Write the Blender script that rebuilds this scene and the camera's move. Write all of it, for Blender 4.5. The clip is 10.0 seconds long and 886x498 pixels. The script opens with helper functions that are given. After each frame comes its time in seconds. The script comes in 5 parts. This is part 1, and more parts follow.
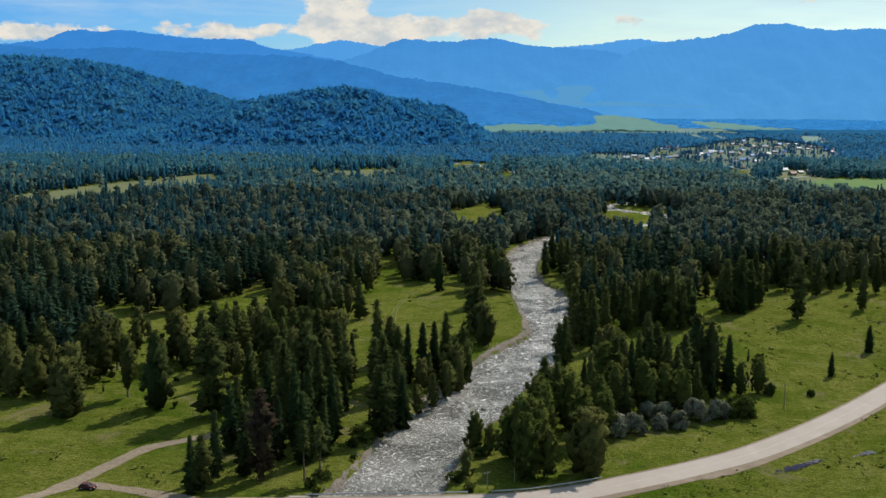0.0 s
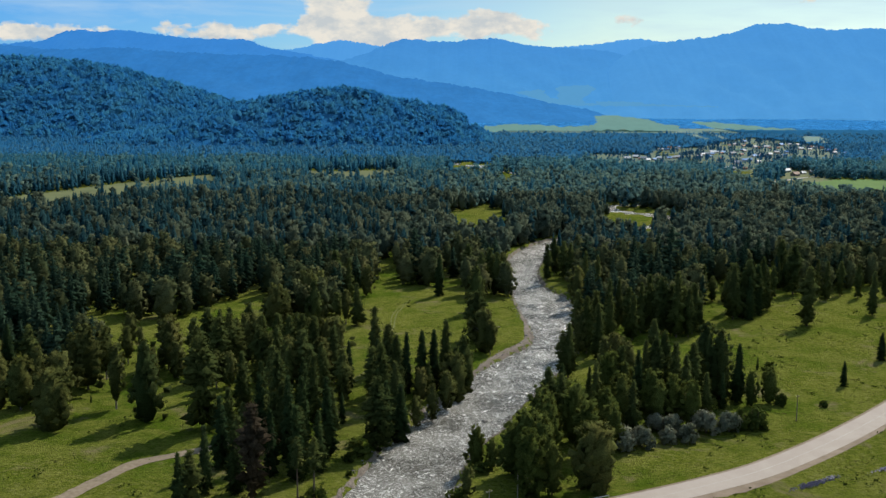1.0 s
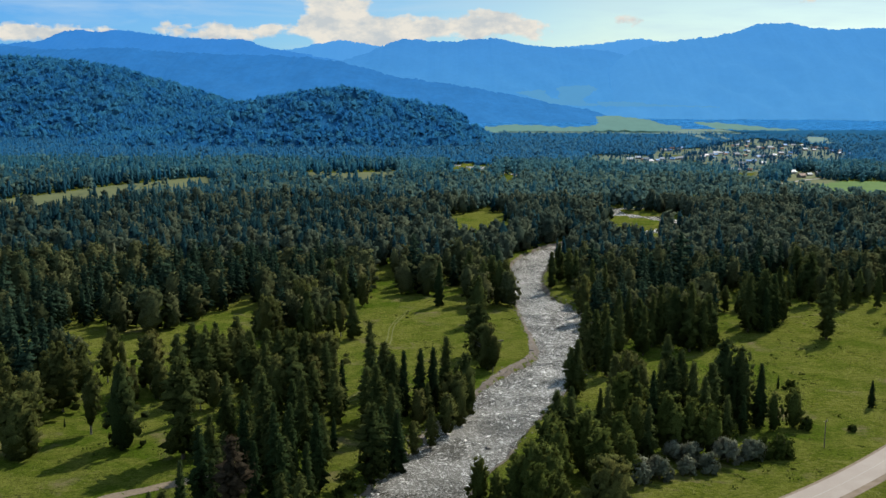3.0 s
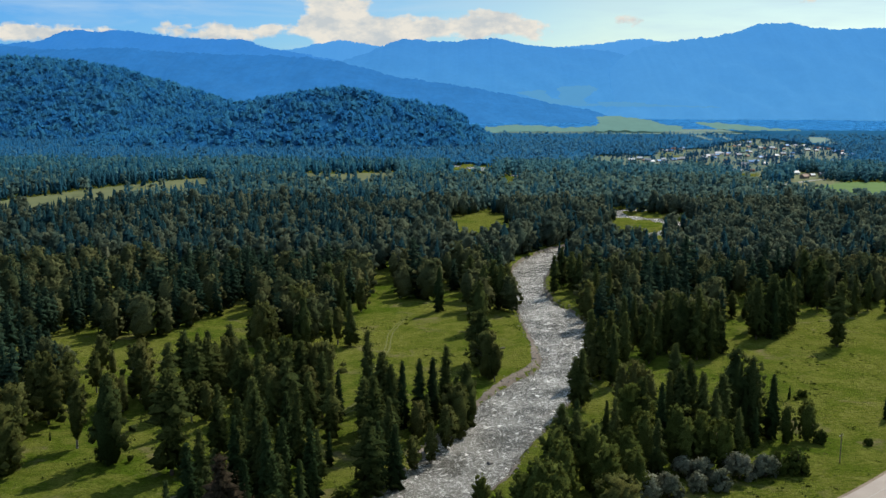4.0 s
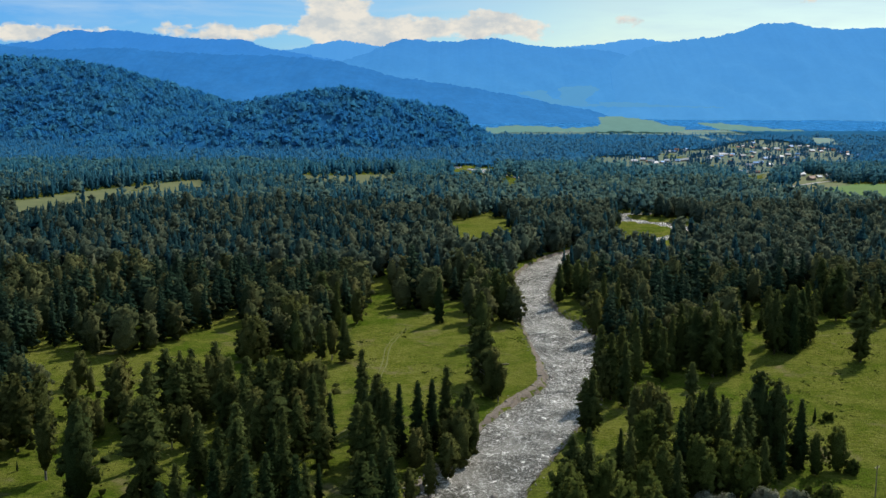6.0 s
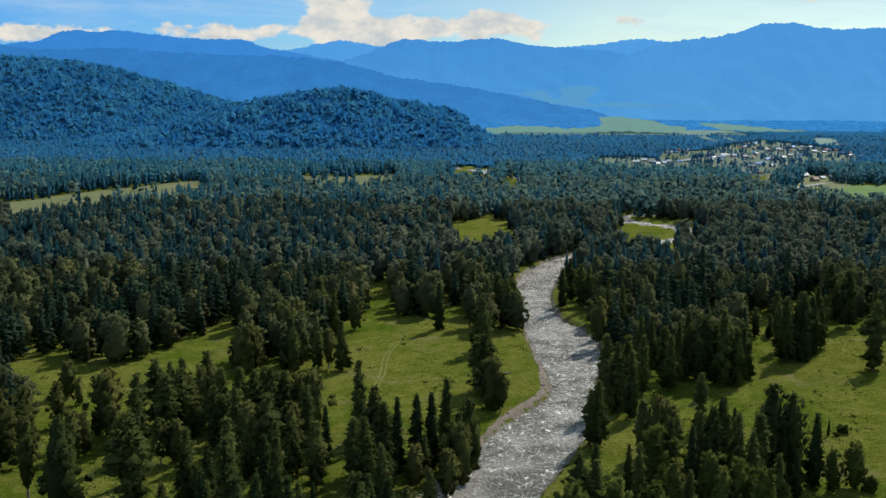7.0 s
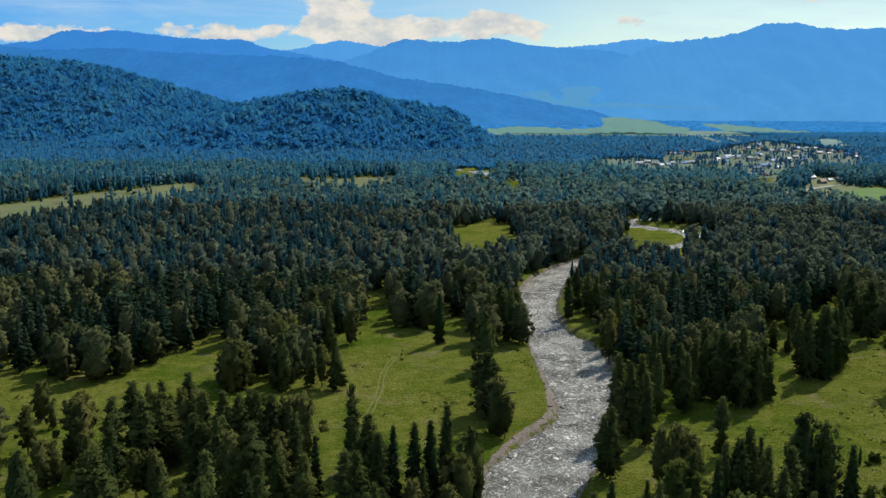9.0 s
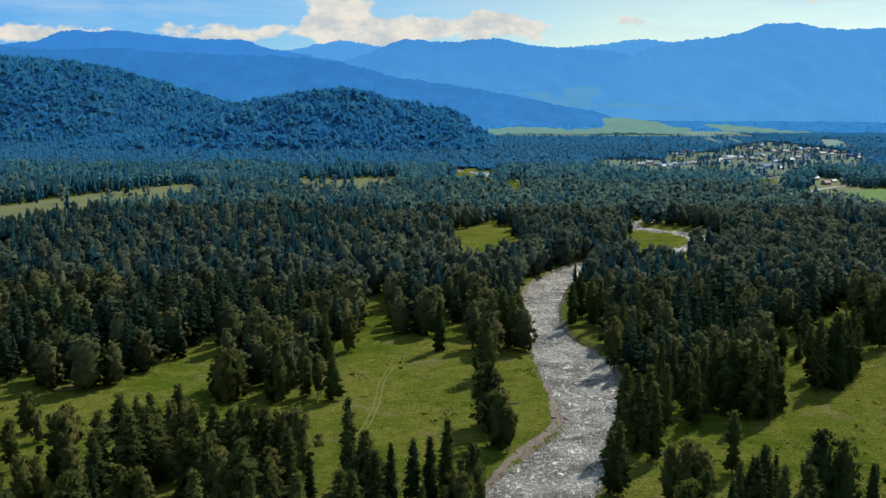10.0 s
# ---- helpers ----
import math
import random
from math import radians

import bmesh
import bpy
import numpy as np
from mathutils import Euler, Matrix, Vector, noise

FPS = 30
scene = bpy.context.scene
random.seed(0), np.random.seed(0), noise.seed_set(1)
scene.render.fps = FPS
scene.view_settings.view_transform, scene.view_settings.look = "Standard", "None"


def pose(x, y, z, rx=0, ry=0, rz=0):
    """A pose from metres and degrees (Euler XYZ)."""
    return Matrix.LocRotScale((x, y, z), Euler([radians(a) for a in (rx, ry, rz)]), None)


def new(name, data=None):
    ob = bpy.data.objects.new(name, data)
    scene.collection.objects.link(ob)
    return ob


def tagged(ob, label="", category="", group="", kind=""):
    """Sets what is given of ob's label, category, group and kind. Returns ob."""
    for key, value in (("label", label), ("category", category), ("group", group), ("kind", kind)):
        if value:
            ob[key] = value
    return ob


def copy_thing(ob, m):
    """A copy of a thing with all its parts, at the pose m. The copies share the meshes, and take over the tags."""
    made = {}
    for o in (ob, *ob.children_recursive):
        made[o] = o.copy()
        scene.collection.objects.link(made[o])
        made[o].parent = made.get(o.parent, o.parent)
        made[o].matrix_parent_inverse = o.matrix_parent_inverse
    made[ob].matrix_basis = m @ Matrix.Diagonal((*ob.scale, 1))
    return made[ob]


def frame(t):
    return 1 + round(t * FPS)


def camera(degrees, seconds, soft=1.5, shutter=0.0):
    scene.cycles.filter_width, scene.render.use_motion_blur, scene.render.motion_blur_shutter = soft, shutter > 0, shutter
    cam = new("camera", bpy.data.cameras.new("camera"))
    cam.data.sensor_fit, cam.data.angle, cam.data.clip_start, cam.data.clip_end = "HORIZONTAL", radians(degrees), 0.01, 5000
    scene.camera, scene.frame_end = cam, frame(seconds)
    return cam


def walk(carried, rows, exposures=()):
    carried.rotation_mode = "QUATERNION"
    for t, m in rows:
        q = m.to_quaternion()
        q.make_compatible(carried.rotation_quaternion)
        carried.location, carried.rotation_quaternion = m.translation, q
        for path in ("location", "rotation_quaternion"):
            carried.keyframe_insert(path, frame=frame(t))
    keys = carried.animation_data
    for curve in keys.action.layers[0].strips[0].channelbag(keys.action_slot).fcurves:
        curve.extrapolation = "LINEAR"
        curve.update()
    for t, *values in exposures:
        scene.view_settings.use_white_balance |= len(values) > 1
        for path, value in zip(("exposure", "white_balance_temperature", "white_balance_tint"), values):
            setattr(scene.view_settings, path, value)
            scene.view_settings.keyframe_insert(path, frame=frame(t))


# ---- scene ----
cam = camera(49.0, 10.0)
PATH = [
    (0, 0.00, 0.00, 95.00, 81.410, 0.038, 0.347),
    (0.5, 0.02, 5.50, 95.11, 81.412, 0.038, 0.336),
    (1, 0.04, 11.00, 95.22, 81.415, 0.039, 0.327),
    (1.5, 0.06, 16.49, 95.33, 81.417, 0.041, 0.318),
    (2, 0.08, 21.98, 95.44, 81.420, 0.043, 0.310),
    (2.5, 0.10, 27.46, 95.55, 81.422, 0.047, 0.303),
    (4, 0.16, 43.88, 95.90, 81.431, 0.061, 0.287),
    (4.5, 0.18, 49.34, 96.01, 81.434, 0.068, 0.284),
    (5, 0.20, 54.79, 96.13, 81.437, 0.075, 0.281),
    (5.5, 0.23, 60.24, 96.25, 81.440, 0.083, 0.279),
    (7, 0.29, 76.56, 96.62, 81.450, 0.111, 0.279),
    (7.5, 0.31, 81.99, 96.75, 81.454, 0.122, 0.280),
    (8, 0.34, 87.41, 96.88, 81.458, 0.133, 0.283),
    (8.5, 0.36, 92.83, 97.00, 81.462, 0.146, 0.286),
    (9, 0.38, 98.24, 97.13, 81.466, 0.159, 0.290),
    (9.5, 0.41, 103.65, 97.26, 81.470, 0.173, 0.295),
    (10, 0.43, 109.05, 97.40, 81.474, 0.187, 0.301),
]
walk(cam, [(t, pose(x, y, z, rx, 0, rz) @ pose(0, 0, 0, 0, 0, roll)) for t, x, y, z, rx, rz, roll in PATH])

# ---- daylight: sky with broken cumulus, one sun ahead and to the right ----
SUN_AZ, SUN_EL = radians(36), radians(44)
TO_SUN = Vector((math.sin(SUN_AZ) * math.cos(SUN_EL), math.cos(SUN_AZ) * math.cos(SUN_EL), math.sin(SUN_EL)))
sun = new("sun", bpy.data.lights.new("sun", "SUN"))
sun.data.energy, sun.data.angle, sun.data.color = 4.8, radians(0.6), (1.0, 0.93, 0.82)
sun.rotation_euler = TO_SUN.to_track_quat("Z", "Y").to_euler()

world = bpy.data.worlds.new("sky")
scene.world = world
world.use_nodes = True
wt = world.node_tree
wt.nodes.clear()


def wnode(kind, **values):
    n = wt.nodes.new(kind)
    for key, value in values.items():
        n.inputs[key].default_value = value
    return n


w_sky = wt.nodes.new("ShaderNodeTexSky")
w_sky.sky_type, w_sky.sun_disc = "NISHITA", False
w_sky.sun_elevation, w_sky.sun_rotation = SUN_EL, SUN_AZ
w_sky.air_density, w_sky.dust_density, w_sky.ozone_density = 1.0, 1.0, 2.0
w_out = wt.nodes.new("ShaderNodeOutputWorld")
w_bg = wnode("ShaderNodeBackground", Strength=0.058)
w_co = wt.nodes.new("ShaderNodeTexCoord")


def wmath(how, a, b=0.0, c=0.0):
    n = wt.nodes.new("ShaderNodeMath")
    n.operation = how
    for socket, value in zip(n.inputs, (a, b, c)):
        if isinstance(value, bpy.types.NodeSocket):
            wt.links.new(value, socket)
        else:
            socket.default_value = value
    return n.outputs["Value"]


def wramp(fac, *stops):
    n = wt.nodes.new("ShaderNodeValToRGB")
    wt.links.new(fac, n.inputs["Fac"])
    e = n.color_ramp.elements
    while len(e) < len(stops):
        e.new(0.5)
    for one, (place, colour) in zip(e, stops):
        one.position, one.color = place, (*colour, 1)
    return n.outputs["Color"]


def wmix(fac, a, b, how="MIX"):
    n = wt.nodes.new("ShaderNodeMix")
    n.data_type, n.blend_type = "RGBA", how
    for key, value in (("Factor", fac), ("A", a), ("B", b)):
        if isinstance(value, bpy.types.NodeSocket):
            wt.links.new(value, n.inputs[key])
        else:
            n.inputs[key].default_value = value
    return n.outputs["Result"]


w_dir = w_co.outputs["Generated"]
w_sep = wt.nodes.new("ShaderNodeSeparateXYZ")
wt.links.new(w_dir, w_sep.inputs["Vector"])
w_ahead = wmath("MAXIMUM", w_sep.outputs["Y"], 0.25)
w_u, w_v = wmath("DIVIDE", w_sep.outputs["X"], w_ahead), wmath("DIVIDE", w_sep.outputs["Z"], w_ahead)
# clear sky: deeper blue away from the sun, milky towards it and towards the horizon
w_clear = wmix(1.0, w_sky.outputs["Color"], wramp(w_sep.outputs["Z"], (0.02, (1.28, 1.86, 2.36)), (0.24, (0.70, 0.88, 1.05))), "MULTIPLY")
w_side = wmath("MULTIPLY_ADD", w_sep.outputs["X"], 0.5, 0.5)
w_clear = wmix(1.0, w_clear, wramp(w_side, (0.28, (0.42, 0.80, 1.26)), (0.46, (0.76, 0.92, 1.04)), (0.58, (1.34, 1.12, 0.90))), "MULTIPLY")
# broken cumulus standing over the ranges, thinning upwards
w_map = wt.nodes.new("ShaderNodeMapping")
w_map.inputs["Scale"].default_value, w_map.inputs["Location"].default_value = (1.0, 1.0, 1.7), (0.37, 0.11, 0.10)
wt.links.new(w_dir, w_map.inputs["Vector"])
w_puff = wnode("ShaderNodeTexNoise", Scale=26.0, Detail=8.0, Roughness=0.56, Distortion=0.15)
w_tone = wnode("ShaderNodeTexNoise", Scale=44.0, Detail=6.0, Roughness=0.6)
w_thin = wnode("ShaderNodeTexNoise", Scale=7.0, Detail=8.0, Roughness=0.6, Distortion=0.4)
for one in (w_puff, w_tone):
    wt.links.new(w_map.outputs["Vector"], one.inputs["Vector"])
w_flat = wt.nodes.new("ShaderNodeMapping")
w_flat.inputs["Scale"].default_value = (1.0, 1.0, 7.0)
wt.links.new(w_dir, w_flat.inputs["Vector"])
wt.links.new(w_flat.outputs["Vector"], w_thin.inputs["Vector"])
w_low = wnode("ShaderNodeMapRange")
for key, value in (("From Min", 0.16), ("From Max", 0.03), ("To Min", -0.30), ("To Max", -0.12)):
    w_low.inputs[key].default_value = value
wt.links.new(w_sep.outputs["Z"], w_low.inputs["Value"])
w_bank = w_low.outputs["Result"]
# banks of cloud: direction (across, up), half widths, strength
for u0, v0, a, b, amp in ((-0.43, 0.066, 0.07, 0.011, 0.29), (-0.20, 0.069, 0.19, 0.012, 0.32), (-0.105, 0.085, 0.045, 0.036, 0.40), (-0.150, 0.112, 0.11, 0.020, 0.16),
                          (-0.060, 0.070, 0.050, 0.018, 0.28), (0.048, 0.078, 0.070, 0.017, 0.42), (0.175, 0.084, 0.022, 0.006, 0.24), (0.36, 0.104, 0.05, 0.007, 0.2)):
    e = wmath("ADD", wmath("POWER", wmath("ABSOLUTE", wmath("DIVIDE", wmath("SUBTRACT", w_u, u0), a)), 2.0), wmath("POWER", wmath("ABSOLUTE", wmath("DIVIDE", wmath("SUBTRACT", w_v, v0), b)), 2.0))
    w_bank = wmath("MULTIPLY_ADD", wmath("EXPONENT", wmath("MULTIPLY", e, -1.0)), amp, w_bank)
w_cover = wramp(wmath("ADD", w_puff.outputs["Fac"], w_bank), (0.53, (0, 0, 0)), (0.62, (1, 1, 1)))
w_white = wramp(w_tone.outputs["Fac"], (0.36, (9.6, 10.4, 10.8)), (0.60, (14.2, 13.6, 12.2)))
w_veil = wramp(wmath("ADD", w_thin.outputs["Fac"], wmath("MULTIPLY", w_v, 1.2)), (0.56, (0, 0, 0)), (0.84, (0.5, 0.5, 0.5)))
w_final = wmix(w_cover, wmix(w_veil, w_clear, (9.0, 12.0, 14.4, 1)), w_white)
wt.links.new(w_final, w_bg.inputs["Color"])
wt.links.new(w_bg.outputs["Background"], w_out.inputs["Surface"])
scene.view_settings.exposure = 0.0


# ---- materials ----
class Nodes:
    """A small hand for building one node material."""

    def __init__(self, name):
        self.mat = bpy.data.materials.new(name)
        self.mat.use_nodes = True
        self.tree = self.mat.node_tree
        self.tree.nodes.clear()
        self.out = self.tree.nodes.new("ShaderNodeOutputMaterial")
        self.pos = self.tree.nodes.new("ShaderNodeTexCoord").outputs["Object"]

    def add(self, kind, **values):
        n = self.tree.nodes.new(kind)
        for key, value in values.items():
            self.put(n.inputs[key.replace("_", " ")], value)
        return n

    def put(self, socket, value):
        if isinstance(value, bpy.types.NodeSocket):
            self.tree.links.new(value, socket)
        else:
            socket.default_value = value

    def noise(self, scale, detail=4.0, rough=0.55, stretch=None, distortion=0.0, at=None):
        vec = at or self.pos
        if stretch:
            m = self.add("ShaderNodeMapping", Scale=stretch)
            self.put(m.inputs["Vector"], vec)
            vec = m.outputs["Vector"]
        return self.add("ShaderNodeTexNoise", Vector=vec, Scale=scale, Detail=detail, Roughness=rough, Distortion=distortion).outputs["Fac"]

    def ramp(self, fac, *stops):
        n = self.add("ShaderNodeValToRGB", Fac=fac)
        e = n.color_ramp.elements
        while len(e) < len(stops):
            e.new(0.5)
        for one, (place, colour) in zip(e, stops):
            one.position = place
            one.color = (*colour, 1) if isinstance(colour, tuple) else (colour, colour, colour, 1)
        return n.outputs["Color"]

    def mix(self, fac, a, b, how="MIX"):
        n = self.tree.nodes.new("ShaderNodeMix")
        n.data_type, n.blend_type = "RGBA", how
        self.put(n.inputs["Factor"], fac)
        for key, value in (("A", a), ("B", b)):
            self.put(n.inputs[key], (*value, 1) if isinstance(value, tuple) else value)
        return n.outputs["Result"]

    def bump(self, height, strength=0.5, distance=0.1):
        return self.add("ShaderNodeBump", Height=height, Strength=strength, Distance=distance).outputs["Normal"]

    def surface(self, shader):
        self.tree.links.new(shader, self.out.inputs["Surface"])
        return self.mat

    def plain(self, colour, rough=0.85, metal=0.0, normal=None, specular=0.4):
        p = self.add("ShaderNodeBsdfPrincipled", Roughness=rough, Metallic=metal)
        p.inputs["Specular IOR Level"].default_value = specular
        self.put(p.inputs["Base Color"], (*colour, 1) if isinstance(colour, tuple) else colour)
        if normal:
            self.put(p.inputs["Normal"], normal)
        return self.surface(p.outputs["BSDF"])


def leaf_material(name, dark, light, glow, through_part=0.2, grain=0.11, relief=2.5, deep=0.85):
    """Foliage: greens that change from tree to tree and clump to clump, leafy relief with shade between tufts put into
    the colour, part of the light passing through.
    """
    n = Nodes(name)
    geo = n.tree.nodes.new("ShaderNodeNewGeometry")
    at = geo.outputs["Position"]
    big = n.noise(grain, 2.0, 0.5, (1.0, 1.0, 0.10), at=at)
    hue = n.noise(grain * 0.83, 2.0, 0.5, (1.0, 1.0, 0.08), at=n.add("ShaderNodeMapping", Vector=at, Location=(311.0, 97.0, 0.0)).outputs["Vector"])
    tone = n.mix(0.14, n.ramp(big, (0.38, 0.0), (0.62, 1.0)), geo.outputs["Random Per Island"])
    colour = n.mix(tone, dark, light)
    own = n.tree.nodes.new("ShaderNodeObjectInfo").outputs["Random"]
    colour = n.mix(n.ramp(own, (0.0, 0.0), (1.0, 0.30)), colour, n.mix(0.5, colour, glow))
    colour = n.mix(n.ramp(hue, (0.52, 0.0), (0.66, 0.55)), colour, n.mix(1.0, colour, (1.14, 0.96, 0.90), "MULTIPLY"))
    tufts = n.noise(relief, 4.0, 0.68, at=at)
    # paints shade into the hollows of the tuft noise; deep sets its strength
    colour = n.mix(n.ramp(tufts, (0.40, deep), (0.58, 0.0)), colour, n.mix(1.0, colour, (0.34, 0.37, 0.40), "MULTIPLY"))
    normal = n.bump(tufts, min(1.0, deep + 0.1), 0.55 / relief)
    d = n.add("ShaderNodeBsdfDiffuse", Color=colour, Normal=normal)
    tr = n.add("ShaderNodeBsdfTranslucent", Color=n.mix(0.6, colour, glow))
    m = n.add("ShaderNodeMixShader", Fac=through_part)
    n.tree.links.new(d.outputs["BSDF"], m.inputs[1])
    n.tree.links.new(tr.outputs["BSDF"], m.inputs[2])
    return n.surface(m.outputs["Shader"])


MAT = {}
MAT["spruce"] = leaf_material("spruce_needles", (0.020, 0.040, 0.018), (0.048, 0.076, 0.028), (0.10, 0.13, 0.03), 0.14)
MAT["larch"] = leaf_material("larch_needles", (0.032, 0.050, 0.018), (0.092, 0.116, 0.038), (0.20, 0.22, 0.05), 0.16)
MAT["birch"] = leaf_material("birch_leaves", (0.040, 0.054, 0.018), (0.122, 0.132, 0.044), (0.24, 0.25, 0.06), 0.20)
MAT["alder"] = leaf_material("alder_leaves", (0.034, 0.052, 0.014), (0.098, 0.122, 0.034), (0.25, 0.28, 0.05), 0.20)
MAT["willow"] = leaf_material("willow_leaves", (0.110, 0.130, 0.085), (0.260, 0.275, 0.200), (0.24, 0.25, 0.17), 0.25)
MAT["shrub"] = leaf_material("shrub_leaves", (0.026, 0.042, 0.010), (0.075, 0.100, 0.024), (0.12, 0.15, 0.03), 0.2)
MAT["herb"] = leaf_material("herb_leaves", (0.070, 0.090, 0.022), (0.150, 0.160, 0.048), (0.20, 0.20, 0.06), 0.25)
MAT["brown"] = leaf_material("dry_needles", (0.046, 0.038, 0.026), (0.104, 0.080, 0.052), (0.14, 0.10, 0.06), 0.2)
# from here on aerial haze is put into the leaf colours, bluer with distance
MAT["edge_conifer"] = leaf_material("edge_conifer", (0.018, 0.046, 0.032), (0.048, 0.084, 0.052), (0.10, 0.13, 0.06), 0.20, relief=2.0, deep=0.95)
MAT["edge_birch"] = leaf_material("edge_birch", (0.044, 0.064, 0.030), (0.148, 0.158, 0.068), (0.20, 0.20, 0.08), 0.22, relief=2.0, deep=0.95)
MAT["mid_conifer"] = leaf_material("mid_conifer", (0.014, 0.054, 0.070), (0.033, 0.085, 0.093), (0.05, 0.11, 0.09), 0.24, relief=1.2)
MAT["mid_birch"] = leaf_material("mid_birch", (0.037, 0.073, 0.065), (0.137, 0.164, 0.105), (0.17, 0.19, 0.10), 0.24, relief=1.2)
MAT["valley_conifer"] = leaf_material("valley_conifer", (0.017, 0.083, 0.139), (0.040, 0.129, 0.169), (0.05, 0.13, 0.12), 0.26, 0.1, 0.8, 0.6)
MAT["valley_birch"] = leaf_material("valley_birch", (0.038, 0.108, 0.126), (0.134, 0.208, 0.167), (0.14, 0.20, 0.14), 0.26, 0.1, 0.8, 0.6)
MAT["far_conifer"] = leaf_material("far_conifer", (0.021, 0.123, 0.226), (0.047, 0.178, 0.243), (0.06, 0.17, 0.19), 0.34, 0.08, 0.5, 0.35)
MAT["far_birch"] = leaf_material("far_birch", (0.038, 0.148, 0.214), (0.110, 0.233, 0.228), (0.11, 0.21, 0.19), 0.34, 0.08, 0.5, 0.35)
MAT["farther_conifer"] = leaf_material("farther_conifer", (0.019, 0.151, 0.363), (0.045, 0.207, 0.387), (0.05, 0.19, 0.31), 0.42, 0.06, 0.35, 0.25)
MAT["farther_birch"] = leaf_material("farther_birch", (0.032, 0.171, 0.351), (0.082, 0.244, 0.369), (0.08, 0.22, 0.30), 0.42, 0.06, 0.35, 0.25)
MAT["hazed_hill_conifer"] = leaf_material("hazed_hill_conifer", (0.018, 0.175, 0.478), (0.057, 0.265, 0.443), (0.06, 0.24, 0.40), 0.46, 0.045, 0.3, 0.2)
# haze-blue ground, darkened to stand in for shade under the hill's trees
MAT["hazed_shaded_floor"] = leaf_material("hazed_shaded_floor", (0.014, 0.125, 0.325), (0.030, 0.160, 0.335), (0.05, 0.18, 0.34), 0.1, 0.045, 0.25, 0.3)
MAT["hazed_distant_wood"] = leaf_material("hazed_distant_wood", (0.040, 0.245, 0.600), (0.050, 0.275, 0.640), (0.05, 0.26, 0.62), 0.08, 0.012, 0.06)


def bark_material(name, dark, light, streak):
    n = Nodes(name)
    g = n.noise(streak, 5.0, 0.6, (1.0, 1.0, 0.25))
    return n.plain(n.mix(n.ramp(g, (0.35, 0.0), (0.65, 1.0)), dark, light), 0.92, normal=n.bump(g, 0.6, 0.03))


MAT["bark"] = bark_material("conifer_bark", (0.060, 0.042, 0.030), (0.15, 0.11, 0.08), 5.0)
MAT["birch_bark"] = bark_material("birch_bark", (0.05, 0.045, 0.04), (0.24, 0.22, 0.20), 4.0)


def make_grass():
    """Grazed meadow: broad drifts of green and olive, dry straw, dark weeds, trampled bare ground."""
    n = Nodes("meadow_grass")
    wide = n.noise(0.016, 4.0, 0.6)
    patch = n.noise(0.085, 6.0, 0.66, distortion=0.5)
    streak = n.noise(0.24, 6.0, 0.7, (1.0, 2.4, 1.0), 0.3)
    fine = n.noise(1.3, 6.0, 0.78)
    c = n.mix(n.ramp(wide, (0.40, 0.0), (0.60, 1.0)), (0.064, 0.108, 0.009), (0.122, 0.140, 0.020))
    c = n.mix(n.ramp(patch, (0.42, 0.0), (0.62, 0.9)), c, (0.158, 0.168, 0.034))
    c = n.mix(n.ramp(streak, (0.34, 0.6), (0.52, 0.0)), c, (0.046, 0.066, 0.008))
    c = n.mix(n.ramp(streak, (0.56, 0.0), (0.72, 0.65)), c, (0.158, 0.150, 0.042))
    c = n.mix(n.ramp(fine, (0.36, 0.7), (0.56, 0.0)), c, (0.030, 0.044, 0.006))
    straw = n.noise(0.55, 5.0, 0.7, (1.0, 1.7, 1.0), 0.4)
    c = n.mix(n.mix(1.0, n.ramp(straw, (0.52, 0.0), (0.62, 0.6)), n.ramp(wide, (0.42, 0.15), (0.58, 1.0)), "MULTIPLY"), c, (0.196, 0.190, 0.066))
    weeds = n.noise(0.9, 4.0, 0.65, distortion=0.6)
    c = n.mix(n.mix(1.0, n.ramp(weeds, (0.57, 0.0), (0.64, 0.8)), n.ramp(patch, (0.45, 1.0), (0.58, 0.0)), "MULTIPLY"), c, (0.028, 0.046, 0.008))
    bare = n.noise(0.045, 7.0, 0.72, distortion=0.5)
    c = n.mix(n.ramp(bare, (0.57, 0.0), (0.68, 0.8)), c, (0.175, 0.142, 0.082))
    return n.plain(c, 0.95, normal=n.bump(n.mix(0.4, fine, streak), 1.0, 0.9), specular=0.0)


MAT["grass"] = make_grass()


def make_soil(name, a, b, scale, bump=0.05):
    n = Nodes(name)
    g = n.noise(scale, 6.0, 0.65)
    w = n.noise(scale * 0.08, 4.0, 0.6)
    c = n.mix(n.ramp(g, (0.35, 0.0), (0.68, 1.0)), a, b)
    c = n.mix(n.ramp(w, (0.4, 0.35), (0.65, 0.0)), c, tuple(v * 0.72 for v in a))
    return n.plain(c, 0.93, normal=n.bump(g, 0.7, bump), specular=0.2)




def make_road():
    """Sun-bleached asphalt, dusty at the edges, with faint wheel polish and patches."""
    n = Nodes("pale_road_surface")
    grit = n.noise(3.0, 6.0, 0.75)
    blotch = n.noise(0.11, 6.0, 0.7, distortion=0.6)
    c = n.mix(n.ramp(grit, (0.35, 0.0), (0.65, 1.0)), (0.312, 0.266, 0.230), (0.362, 0.314, 0.274))
    c = n.mix(n.ramp(blotch, (0.42, 0.0), (0.66, 0.55)), c, (0.400, 0.354, 0.314))
    return n.plain(c, 0.9, normal=n.bump(grit, 0.5, 0.03), specular=0.25)


